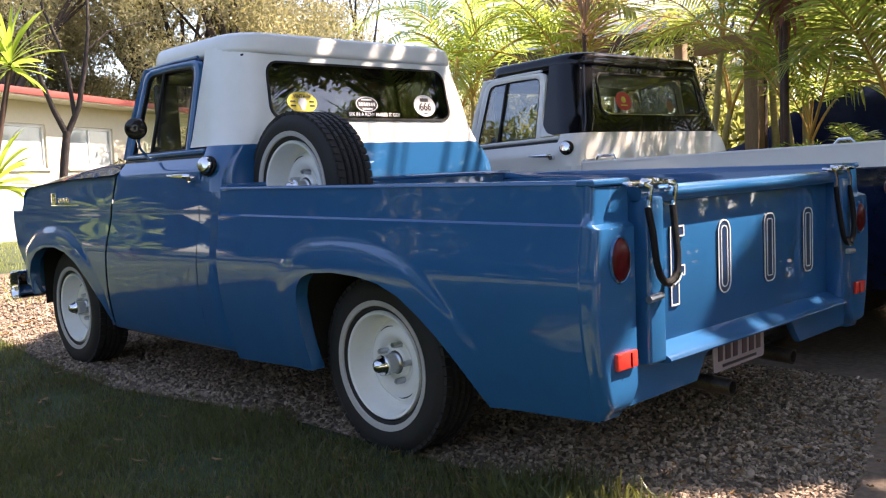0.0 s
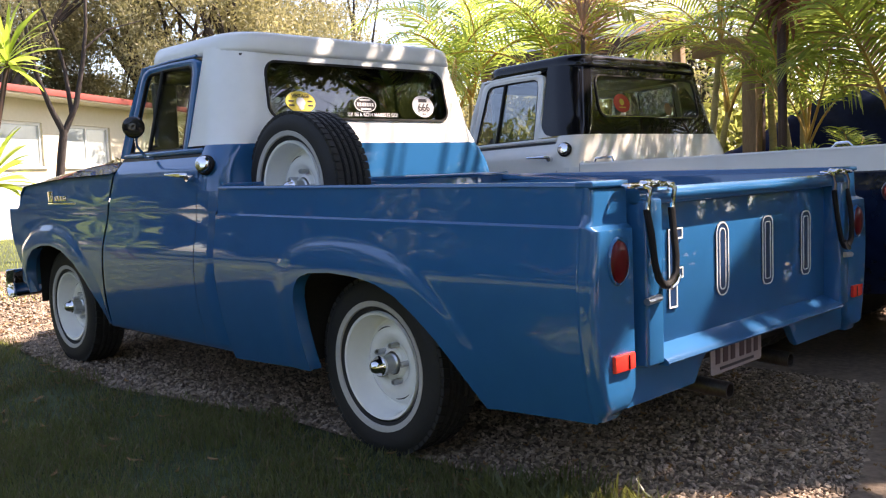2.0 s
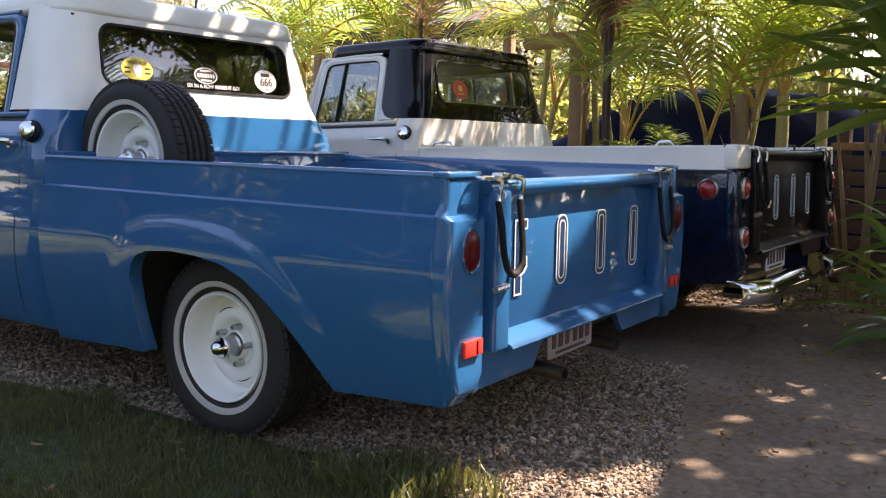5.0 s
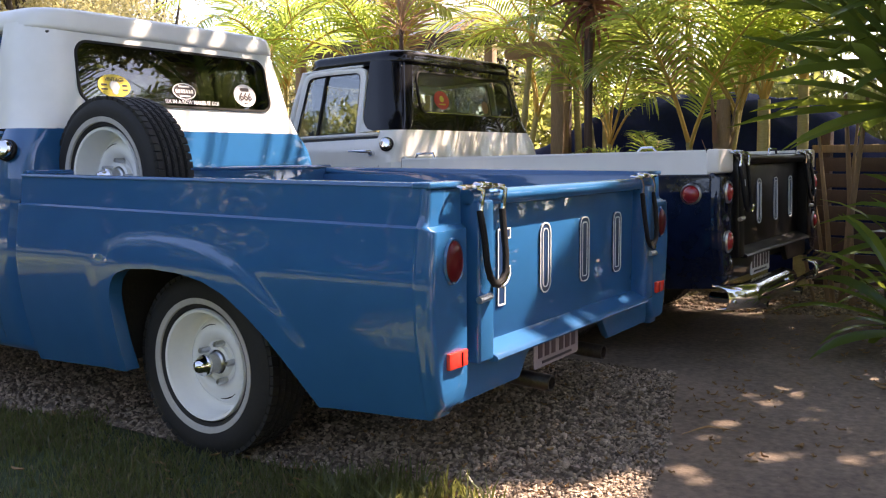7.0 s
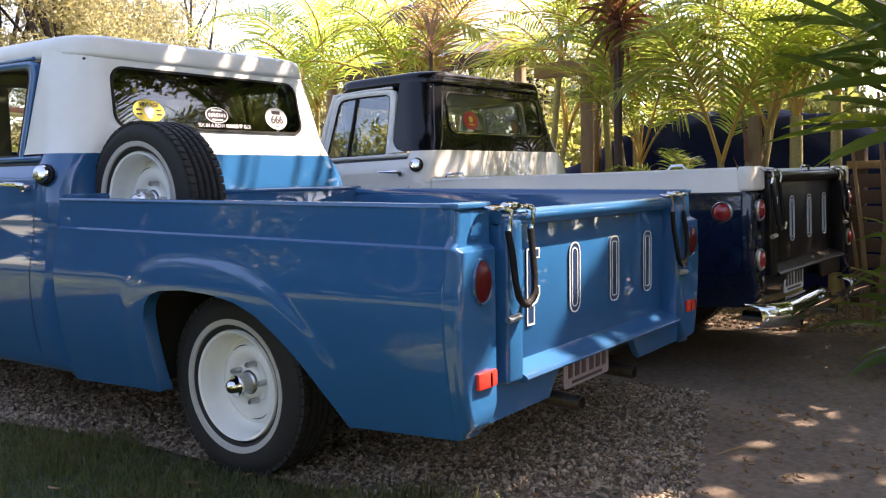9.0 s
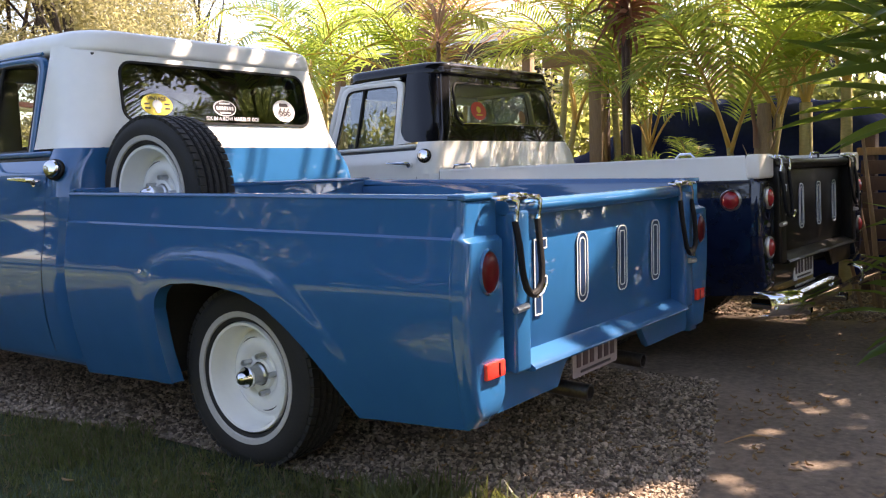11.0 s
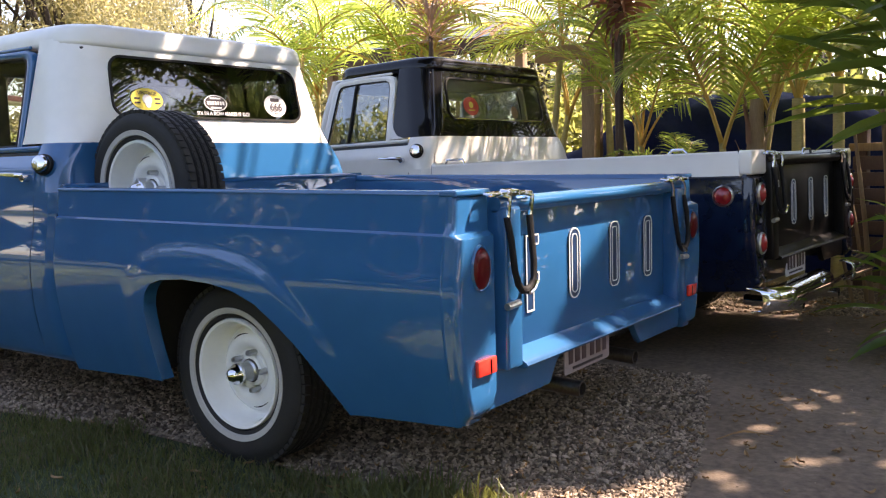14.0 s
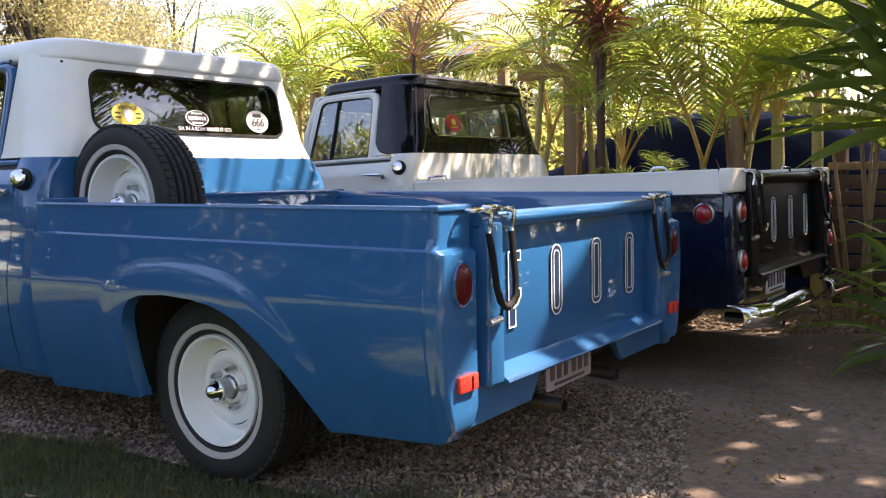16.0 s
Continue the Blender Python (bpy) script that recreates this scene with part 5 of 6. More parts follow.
# the forked tree before the house
forked = thing("tree", "forked dark-barked tree with olive leaves before the house", "tree", pose(2.2, 11.6, 0))
limb = lambda pts, ra, rb: tube(pts, list(0.56 * np.linspace(ra, rb, len(pts))), 9)
part("trunk", join(limb([(-0.05, 0.0, -0.1), (-0.02, 0, 0.9), (0.06, 0, 1.5), (0.12, 0, 1.85)], 0.12, 0.10),
                   limb([(0.12, 0, 1.8), (-0.02, 0.05, 2.15), (-0.18, 0.05, 2.6), (-0.26, 0.1, 3.2), (-0.45, 0.1, 4.4)], 0.085, 0.03),
                   limb([(0.12, 0, 1.8), (0.30, -0.05, 2.2), (0.42, -0.1, 2.8), (0.50, -0.1, 3.3), (0.60, 0.0, 4.6)], 0.085, 0.03),
                   limb([(0.25, 0, 2.1), (0.24, 0.1, 2.7), (0.15, 0.1, 3.1), (0.0, 0.2, 3.6), (-0.1, 0.3, 4.4)], 0.06, 0.025),
                   limb([(0.45, -0.1, 3.0), (0.8, -0.1, 3.3), (1.4, 0.0, 3.5)], 0.035, 0.012), limb([(-0.22, 0.1, 2.9), (-0.6, 0.1, 3.3), (-1.1, 0, 3.6)], 0.035, 0.012)), BARK, forked, smooth=60, tidy=False)
cc = [(random.uniform(-2.2, 2.6), random.uniform(-1.4, 1.4), random.uniform(3.1, 5.6)) for _ in range(34)]
leaf_cloud("crown", cc, [0.5] * len(cc), 17000, 0.06, GUM, forked, 0.3, 0.3)

for i, (az, d, h, sp, mat, n, sz) in enumerate((
        (82, 30, 12, 5.0, GUM, 15000, 0.22), (75, 33, 13, 5.0, GUM, 18000, 0.22), (69, 30, 12, 4.6, GUM, 18000, 0.22), (63.5, 32, 13, 4.6, GUM, 18000, 0.22),
        (58.5, 29, 10.5, 3.8, GUM_LIGHT, 15000, 0.22), (66, 38, 17, 6.0, GUM, 15000, 0.28), (55.5, 36, 9, 3.4, GUM, 9000, 0.24),
        (51.5, 44, 13, 3.6, GUM_LIGHT, 2600, 0.26), (48.5, 40, 12, 3.2, GUM, 1600, 0.26), (45, 27, 4.6, 2.8, BUSH, 9000, 0.2), (40, 25, 4.8, 3.0, BUSH, 9000, 0.2),
        (34, 24, 7.0, 3.6, GUM, 6000, 0.2), (28, 22, 6.0, 3.4, GUM_LIGHT, 5000, 0.2), (21, 22, 6, 3.4, BUSH, 3000, 0.2), (13, 20, 6, 3.4, BUSH, 3000, 0.2))):
    x, y = at_azimuth(az, d)
    tree("tree", "tall gum tree with olive-brown leaves" if mat is GUM else "pale sunlit gum tree with sparse leaves" if mat is GUM_LIGHT else "sunlit yellow-green leafy tree", x, y, h, sp, mat, int(n * 2.0), sz * 0.66, 100 + i, 0, 0.22, 26, 0.3 if mat is not BUSH else 0.15)
for i, az in enumerate((78, 73.5, 69.5, 66)):
    x, y = at_azimuth(az, 35 + i % 2)
    tree("tree", "olive-leaved tree behind the house", x, y, 9.5, 3.6, GUM, 26000, 0.16, 140 + i, 0, 0.2, 28, 0.12)
# trees and hedge beside and behind the camera, which shade the yard and show in the paint
for i, (x, y, h, sp, n, sz) in enumerate(((-21, 1.5, 5.5, 4.0, 7000, 0.26), (-19, 10, 5.5, 4.0, 7000, 0.26), (-16, -7, 6, 4.0, 7000, 0.24), (-11, -3.5, 4.2, 2.0, 6000, 0.2), (-12.5, 1.5, 4.2, 2.2, 6000, 0.2), (-11.5, 5.5, 4, 2.0, 6000, 0.2), (-10.5, 9.5, 4.4, 2.2, 6000, 0.2), (-6.8, 14.5, 4.2, 2.2, 6000, 0.2), (-4, -14, 12, 5, 12000, 0.26), (-9, -13, 12, 5, 12000, 0.26), (17, -2, 11, 4.5, 12000, 0.26), (6, -15, 5.5, 3, 7000, 0.24))):
    tree("tree", "leafy garden tree at the lawn's edge", x, y, h, sp, HEDGE, n, sz, 300 + i, 0, 0.2, 24, 0.25)
for i, (x, y, h) in enumerate(((-14.6, -5.5, 3.2), (-14.2, -1.2, 3.4), (-14.0, 4.0, 3.2), (-12.4, 8.2, 3.4), (-9.5, 12.5, 3.4), (-4.6, 15.0, 3.4), (-6.5, -8.5, 4.6), (-3.0, -9.6, 4.4), (0.6, -10.8, 3.9), (4.0, -11.2, 3.6), (-17.5, 4.5, 5.0), (-16.0, 12.5, 5.2), (-12.5, 16.0, 5.2), (-17.5, -3.0, 5.0), (-14.2, 14.2, 5.0), (-11.2, 14.6, 3.8), (-15.2, 10.3, 4.8), (-11.2, 10.6, 3.4))):
    tree("tree", "dense leafy shrub at the lawn's edge", x, y, h, 2.0, HEDGE, 8000, 0.17, 330 + i, 0, 0.1, 26, 0.08, narrow=0.5)
# unseen shrubs, added to block lit ground and low sky from the tailgates' reflections
for i, (x, y, h) in enumerate(((0.2, -6.6, 2.4), (2.2, -6.9, 2.6), (4.2, -6.6, 2.4), (6.2, -6.0, 2.6), (8.0, -4.8, 2.4), (9.2, -3.2, 2.6))):
    tree("tree", "unseen hedge shrub added to keep bright reflections off the tailgates", x, y, h, 1.5, HEDGE, 9000, 0.13, 430 + i, 0, 0.08, 26, 0.05, narrow=0.6)
# lower unseen shrubs, added to stop the bright bits left between them
for i, (x, y) in enumerate(((1.2, -7.6), (3.2, -7.7), (5.2, -7.3), (7.1, -6.4), (8.8, -5.2), (10.2, -3.6))):
    tree("tree", "low unseen shrub added to fill gaps in the reflection-blocking hedge", x, y, 1.7, 1.4, HEDGE, 7000, 0.13, 450 + i, 0, 0.07, 26, 0.03, narrow=0.6)
# unseen trees, added to hold sky light off the doors and front fender
for i, (x, y, h, sp) in enumerate(((-5.4, 12.5, 6.0, 2.6), (-8.2, 10.0, 6.5, 2.8), (-10.5, 6.5, 6.0, 2.6))):
    tree("tree", "unseen tall tree added to darken the blue truck's side", x, y, h, sp, HEDGE, 16000, 0.2, 470 + i, 0, 0.2, 34, 0.12)
# a low hedge closes the lawn behind them
for i in (0, 1, 4, 5, 6, 7, 8, 9, 10, 11, 12, 13, 14, 15, 16):
    a = radians(98 + 7.5 * i)
    tree("tree", "low dense hedge shrub at the lawn's far edge", -1.0 + 23 * math.cos(a), 1.0 + 22 * math.sin(a), 2.4, 1.9, HEDGE, 4500, 0.22, 400 + i, 0, 0.08, 22, 0.05, narrow=0.6)
# low growth along the street, under the gums
for i, (az, d) in enumerate(((62, 27), (58, 25), (54.5, 26), (51, 24), (47.5, 24), (44, 22), (40, 20))):
    x, y = at_azimuth(az, d)
    tree("tree", "low sunlit garden shrub", x, y, 3.0, 1.9, BUSH if i % 2 else GUM, 6000, 0.17, 360 + i, 0, 0.07, 22, 0.08, narrow=0.45)
for i, (az, d) in enumerate(((27.5, 15), (22, 16), (17, 15), (12.5, 14), (8, 13.5), (3.5, 13))):
    x, y = at_azimuth(az, d)
    tree("tree", "low sunlit yellow-green shrub", x, y, 2.5, 1.6, BUSH, 5000, 0.15, 380 + i, 0, 0.07, 22, 0.08, narrow=0.45)
def on_ground(x, y, z):
    """Where the sun's way through a point meets the ground."""
    return x - SUN_WAY.x / SUN_WAY.z * z, y - SUN_WAY.y / SUN_WAY.z * z


def gap(*corners):
    return [on_ground(*c) for c in corners]


def spot(x, y, z, r):
    gx, gy = on_ground(x, y, z)
    return [(gx + r * math.cos(a), gy + r * math.sin(a)) for a in np.linspace(0, 2 * math.pi, 9)[:-1]]


# openings in the crowns, by the places that the sun reaches through them
GAPS = [
    gap((-0.74, 0.07, 1.03), (0.45, 0.07, 1.03), (0.34, 0.085, 0.90), (0.10, 0.085, 0.82), (-0.20, 0.085, 0.64), (-0.36, 0.085, 0.51), (-0.30, 0.0, 0.46), (-0.74, 0.0, 0.44)),
    gap((-1.02, 0.04, 1.05), (-0.76, 0.04, 1.05), (-0.79, 0.04, 0.90), (-0.87, 0.04, 0.86), (-0.96, 0.04, 0.78), (-1.02, 0.04, 0.73)),
    gap((-0.76, 0.04, 0.62), (-0.76, 0.04, 0.28), (-1.02, 0.04, 0.28), (-1.02, 0.04, 0.42)),
    gap((-0.36, 2.11, 0.98), (0.98, 2.11, 0.98), (0.94, 2.11, 1.20), (0.86, 2.13, 1.42), (0.78, 2.17, 1.60), (0.62, 2.17, 1.60), (0.52, 2.13, 1.36), (0.1, 2.13, 1.33), (-0.30, 2.13, 1.30)),
    gap((-0.62, 2.13, 1.33), (0.5, 2.13, 1.33), (0.5, 2.13, 1.45), (-0.62, 2.13, 1.45)),
    spot(-0.20, 2.16, 1.69, 0.045), spot(0.13, 2.16, 1.69, 0.04), spot(0.26, 2.16, 1.67, 0.05), spot(0.53, 2.16, 1.68, 0.04), spot(0.70, 2.18, 1.66, 0.04),
    spot(-0.04, 0.03, 0.476, 0.05), spot(0.10, 0.05, 0.48, 0.04), spot(0.50, 0.04, 0.478, 0.05), spot(0.88, 0.06, 0.95, 0.06), spot(0.9, 0.04, 0.64, 0.03),
    spot(0.33, 0.14, 0, 0.04), [(-0.55, -0.12), (-0.28, -0.20), (-0.20, -0.30), (-0.46, -0.38), (-1.0, -0.50), (-1.2, -0.35)],
    [(-0.80, 0.18), (-0.50, 0.02), (-0.45, -0.10), (-1.0, -0.15)], [(-1.02, 0.62), (-0.72, 0.40), (-0.72, 0.30), (-1.1, 0.40)],
    [(-1.55, -0.6), (-1.60, 0.75), (-2.0, 1.22), (-2.55, 1.54), (-3.0, 1.25), (-3.6, 1.0), (-4.2, -0.6)],
    *[gap((1.66 + 0.15 * k, 1.92, 1.34), (1.72 + 0.15 * k, 1.92, 1.34), (1.66 + 0.15 * k, 1.92, 1.12), (1.58 + 0.15 * k, 1.92, 1.12)) for k in range(9)],
    *[spot(1.75 + 0.12 * k, 1.98, 1.80, 0.03 + 0.015 * (k % 3)) for k in range(9)], spot(3.2, -0.1, 1.08, 0.07), spot(1.42, -0.15, 1.05, 0.06), spot(1.7, -0.3, 0.38, 0.06), spot(3.0, -0.3, 0.40, 0.07),
    [(-6.0, 4.6), (-1.0, 4.6), (-0.55, 5.3), (0.4, 5.6), (0.4, 9.0), (-6.0, 9.0)],
]
spots = random.Random(9)
for cx, cy, n, wide, deep in ((1.2, -0.36, 5, 0.22, 0.05), (0.85, -0.36, 6, 0.16, 0.08), (1.0, -0.45, 5, 0.3, 0.1), (0.30, -0.36, 4, 0.12, 0.10), (0.8, -0.62, 5, 0.22, 0.08), (0.05, -0.66, 5, 0.14, 0.10), (0.28, -0.86, 6, 0.30, 0.10),
                              (1.75, -0.6, 5, 0.3, 0.15), (-0.15, -0.46, 5, 0.12, 0.06), (2.3, -0.9, 7, 0.5, 0.3), (0.9, -1.3, 8, 0.7, 0.2)):
    for k in range(n):
        GAPS.append([(cx + px, cy + py) for px, py in spot(spots.gauss(0, wide), spots.gauss(0, deep), 0, spots.uniform(0.026, 0.050))])


def shade_tree(label, foot, box, count, size, reach, seed, hub, finer=(), ragged=()):
    """A broad tree up-sun of the yard; its crown shades a stretch of ground (x and y from, to), but for the gaps."""
    r = np.random.default_rng(seed)
    T = thing("shade_tree", label, "tree", pose(foot[0], foot[1], 0))
    x, y = r.uniform(box[0], box[1], count), r.uniform(box[2], box[3], count)
    far = r.uniform(reach[0], reach[1], count) / SUN_WAY.z
    p = np.stack([x, y, np.zeros(count)], -1) + np.array(SUN_WAY)[None] * far[:, None]
    s = size * r.uniform(0.6, 1.4, count)
    m = turns(count)
    tip, side = m[:, :, 0] * s[:, None], m[:, :, 1] * (s * 0.28)[:, None]
    quad = np.stack([p - tip * 0.5, p + side, p + tip * 0.5, p - side], 1)
    keep = np.ones(count, bool)
    for k in range(4):
        gx, gy = on_ground(quad[:, k, 0], quad[:, k, 1], quad[:, k, 2])
        for g in GAPS:
            keep &= ~inside(g, gx, gy)
    for fx0, fx1, fy0, fy1, more in finer:
        x, y = r.uniform(fx0, fx1, more), r.uniform(fy0, fy1, more)
        q = np.stack([x, y, np.zeros(more)], -1) + np.array(SUN_WAY)[None] * (r.uniform(reach[0], reach[1], more) / SUN_WAY.z)[:, None]
        m = turns(more)
        tip, side = m[:, :, 0] * 0.05, m[:, :, 1] * 0.017
        small = np.stack([q - tip * 0.5, q + side, q + tip * 0.5, q - side], 1)
        good = np.ones(more, bool)
        for g in GAPS:
            good &= ~inside(g, x, y)
        quad, p, keep = np.concatenate([quad, small]), np.concatenate([p, q]), np.concatenate([keep, good])
    # uneven clumps along the crown's free edges
    for a, b in ragged:
        a, b = np.array(a), np.array(b)
        for k in np.arange(0, 1, 0.30 / np.linalg.norm(b - a)):
            wide = r.uniform(0.12, 0.55)
            more = int(2600 * wide * wide) + 60
            g = (a + (b - a) * k)[None] + r.normal(0, 0.12, 2)[None] + r.normal(0, wide * 0.55, (more, 2))
            q = np.concatenate([g, np.zeros((more, 1))], 1) + np.array(SUN_WAY)[None] * (r.uniform(reach[0], reach[1], more) / SUN_WAY.z)[:, None]
            tip = r.normal(0, 1, (more, 3))
            tip *= size / np.linalg.norm(tip, axis=1)[:, None]
            side = np.cross(tip, r.normal(0, 1, (more, 3)))
            side *= size * 0.28 / np.linalg.norm(side, axis=1)[:, None]
            good = np.ones(more, bool)
            for hole in GAPS:
                good &= ~inside(hole, g[:, 0], g[:, 1])
            quad = np.concatenate([quad, np.stack([q - tip * 0.5, q + side, q + tip * 0.5, q - side], 1)])
            p, keep = np.concatenate([p, q]), np.concatenate([keep, good])
    quad, p = quad[keep] - np.array((foot[0], foot[1], 0.0)), p[keep] - np.array((foot[0], foot[1], 0.0))
    n = len(p)
    crown = raw_mesh("crown", quad.reshape(-1, 3), np.arange(n * 4).reshape(-1, 4), BUSH)
    crown.parent = T
    top = Vector(hub) - Vector((foot[0], foot[1], 0))
    shapes = [tube([(0, 0, -0.1), tuple(top * 0.5 + Vector((0.15, 0.05, 0))), tuple(top)], [0.19, 0.16, 0.13], 10)]
    for q in p[:: max(1, n // 26)]:
        q = Vector(q)
        mid = top.lerp(q, 0.5) + Vector((0, 0, 0.35))
        shapes.append(tube([tuple(top), tuple(mid), tuple(q)], [0.05, 0.026, 0.006], 6))
    part("trunk", join(*shapes), BARK, T, smooth=60, tidy=False)
    return T


shade_tree("broad leafy tree shading the lawn", (1.2, -5.4), (-5.5, -1.6, 0.55, 4.9), 40000, 0.14, (5.0, 6.2), 51, (1.4, -4.0, 4.6), ragged=(((-5.6, 0.4), (-5.6, 4.9)), ((-5.5, 0.45), (-3.9, 0.45))))
shade_tree("broad leafy tree shading the parked trucks", (6.6, -3.6), (-1.9, 1.7, -0.2, 5.2), 52000, 0.11, (5.0, 6.4), 52, (5.6, -2.4, 4.8), ((-2.1, 0.4, -0.1, 1.2, 34000), (-2.2, 0.0, 2.6, 3.7, 18000)))
# an unseen crown, added to keep the sun off the tarp
shade_tree("unseen tree added to shade the covered car", (11.5, -3.5), (3.8, 6.6, -0.6, 4.6), 20000, 0.15, (5.2, 6.4), 57, (10.4, -2.0, 5.0))
shade_tree("broad leafy tree shading the driveway", (8.0, -6.4), (-1.5, 4.2, -2.9, 0.1), 52000, 0.11, (5.2, 6.6), 54, (7.4, -5.0, 5.0), ((-1.0, 2.6, -1.3, 0.1, 40000),), (((-1.55, -3.0), (4.3, -3.0)), ((4.3, -3.0), (4.3, -1.6)), ((-1.6, -2.9), (-1.6, -1.5))))

FROND_MESH = []


def frond_shape(seed, length=1.75, droop=0.9, leaf=0.42, pairs=36):
    """An arching palm frond from its base along +x, rising first: stalk and leaflets."""
    r = random.Random(seed)
    pts = []
    for i in range(15):
        t = i / 14
        a = 1.25 - (1.0 + droop) * t ** 1.35
        p = Vector((0, 0, 0)) if not pts else pts[-1] + Vector((math.cos(a), 0.02 * r.uniform(-1, 1), math.sin(a))) * length / 14
        pts.append(p)
    stalk = tube(pts, [0.014 * (1 - 0.85 * i / 14) + 0.002 for i in range(15)], 6)
    v, f = [], []
    for k in range(pairs):
        t = 0.24 + 0.76 * k / (pairs - 1)
        i = min(int(t * 14), 13)
        p = pts[i].lerp(pts[i + 1], t * 14 - i)
        ahead = (pts[i + 1] - pts[i]).normalized()
        up = Vector((0, 1, 0)).cross(ahead) * -1
        size = leaf * (0.55 + 0.6 * math.sin(math.pi * min(1, 0.15 + 0.85 * (t - 0.24) / 0.76))) * r.uniform(0.85, 1.1)
        for s in (-1, 1):
            way = (Vector((0, s, 0)) * 0.80 + ahead * (0.45 + 0.5 * t) + up * r.uniform(0.10, 0.45)).normalized()
            w, n = 0.0105 * r.uniform(0.8, 1.2), len(v)
            cross = way.cross(up).normalized()
            for j, (q, ww) in enumerate(((0, 0.5), (0.35, 1.0), (0.72, 0.75), (1.0, 0.08))):
                c = p + way * size * q + Vector((0, 0, -1)) * size * 0.35 * q ** 2.2
                v += [tuple(c - cross * w * ww), tuple(c + cross * w * ww)]
            f += [(n + 2 * j, n + 2 * j + 1, n + 2 * j + 3, n + 2 * j + 2) for j in range(3)]
    return stalk, (v, f)


def mesh_of(name, shape, mat, smooth=True):
    me = bpy.data.meshes.new(name)
    me.from_pydata(shape[0], [], shape[1])
    me.materials.append(mat)
    if smooth:
        me.polygons.foreach_set("use_smooth", [True] * len(me.polygons))
    return me


for k in range(6):
    st, lv = frond_shape(k, droop=(0.4, 0.7, 1.0, 0.55, 0.85, 0.25)[k])
    FROND_MESH.append((mesh_of("frond_stalk", st, STALK), mesh_of("frond", lv, FROND, False), mesh_of("dry_frond", lv, FROND_DRY, False)))


def palm(label, x, y, canes, seed, scale=1.0, height=1.6, dry=0.0, fronds=7, aim=None, lean=0.35):
    """A clump of canes; every cane carries arching fronds."""
    r = random.Random(seed)
    T = thing("palm", label, "palm", pose(x, y, 0), group="palms behind the trucks")
    for c in range(canes):
        a = r.uniform(0, 6.28)
        bx, by = 0.22 * math.cos(a) * r.random(), 0.22 * math.sin(a) * r.random()
        h = height * r.uniform(0.75, 1.2)
        la = lean * r.uniform(0.1, 1)
        tx, ty = bx + la * math.cos(a), by + la * math.sin(a)
        stem = [(bx, by, -0.05), (bx + (tx - bx) * 0.3, by + (ty - by) * 0.3, h * 0.5), (tx, ty, h)]
        part("cane", tube(stem, [0.045, 0.036, 0.026], 8), PALM_STEM, T, smooth=60, tidy=False)
        for k in range(fronds):
            fa = 2 * math.pi * k / fronds + r.uniform(-0.4, 0.4)
            if aim is not None and r.random() < 0.35:
                fa = aim + r.uniform(-0.8, 0.8)
            st, lv, dr = FROND_MESH[r.randrange(6)]
            s = scale * r.uniform(0.75, 1.15)
            m = Matrix.Translation((tx, ty, h - 0.1 + 0.12 * r.random())) @ Euler((r.uniform(-0.3, 0.3), r.uniform(-0.45, 0.25), fa)).to_matrix().to_4x4() @ Matrix.Scale(s, 4)
            fr = new("frond", dr if r.random() < dry else lv)
            fr.parent, fr.matrix_local = T, m
            sk = new("frond_stalk", st)
            sk.parent = fr
    return T


for x, y, canes, seed, sc, h, dry, aim in ((4.05, 0.75, 3, 1, 0.95, 1.35, 0.04, 3.6), (4.6, 2.9, 2, 2, 1.0, 1.9, 0.05, 3.5), (4.9, 4.5, 2, 3, 1.1, 1.9, 0.12, 3.9), (4.3, 5.6, 2, 4, 1.15, 2.0, 0.04, 4.0), (4.5, 1.75, 2, 11, 0.9, 1.5, 0.0, 3.5),
                                            (4.9, -0.5, 2, 6, 1.0, 1.9, 0.05, 3.2), (5.6, 1.3, 2, 5, 1.0, 2.2, 0.35, 3.3), (4.0, 1.1, 1, 21, 0.55, 0.75, 0.0, 2.6), (4.8, 2.05, 1, 13, 0.75, 2.15, 0.95, 3.5), (4.5, 4.0, 1, 14, 0.62, 2.0, 0.95, 3.7)):
    palm("golden cane palm clump with arching yellow-green fronds", x, y, canes, seed, sc, h, dry, 6 if y > 2.4 else 5, aim)


for x, y, canes, seed in ((3.3, -3.6, 3, 31), (5.6, -3.9, 3, 32), (2.2, -4.6, 3, 33)):
    palm("golden cane palm clump beside the driveway", x, y, canes, seed, 1.25, 2.3, 0.05, 6, 2.6)


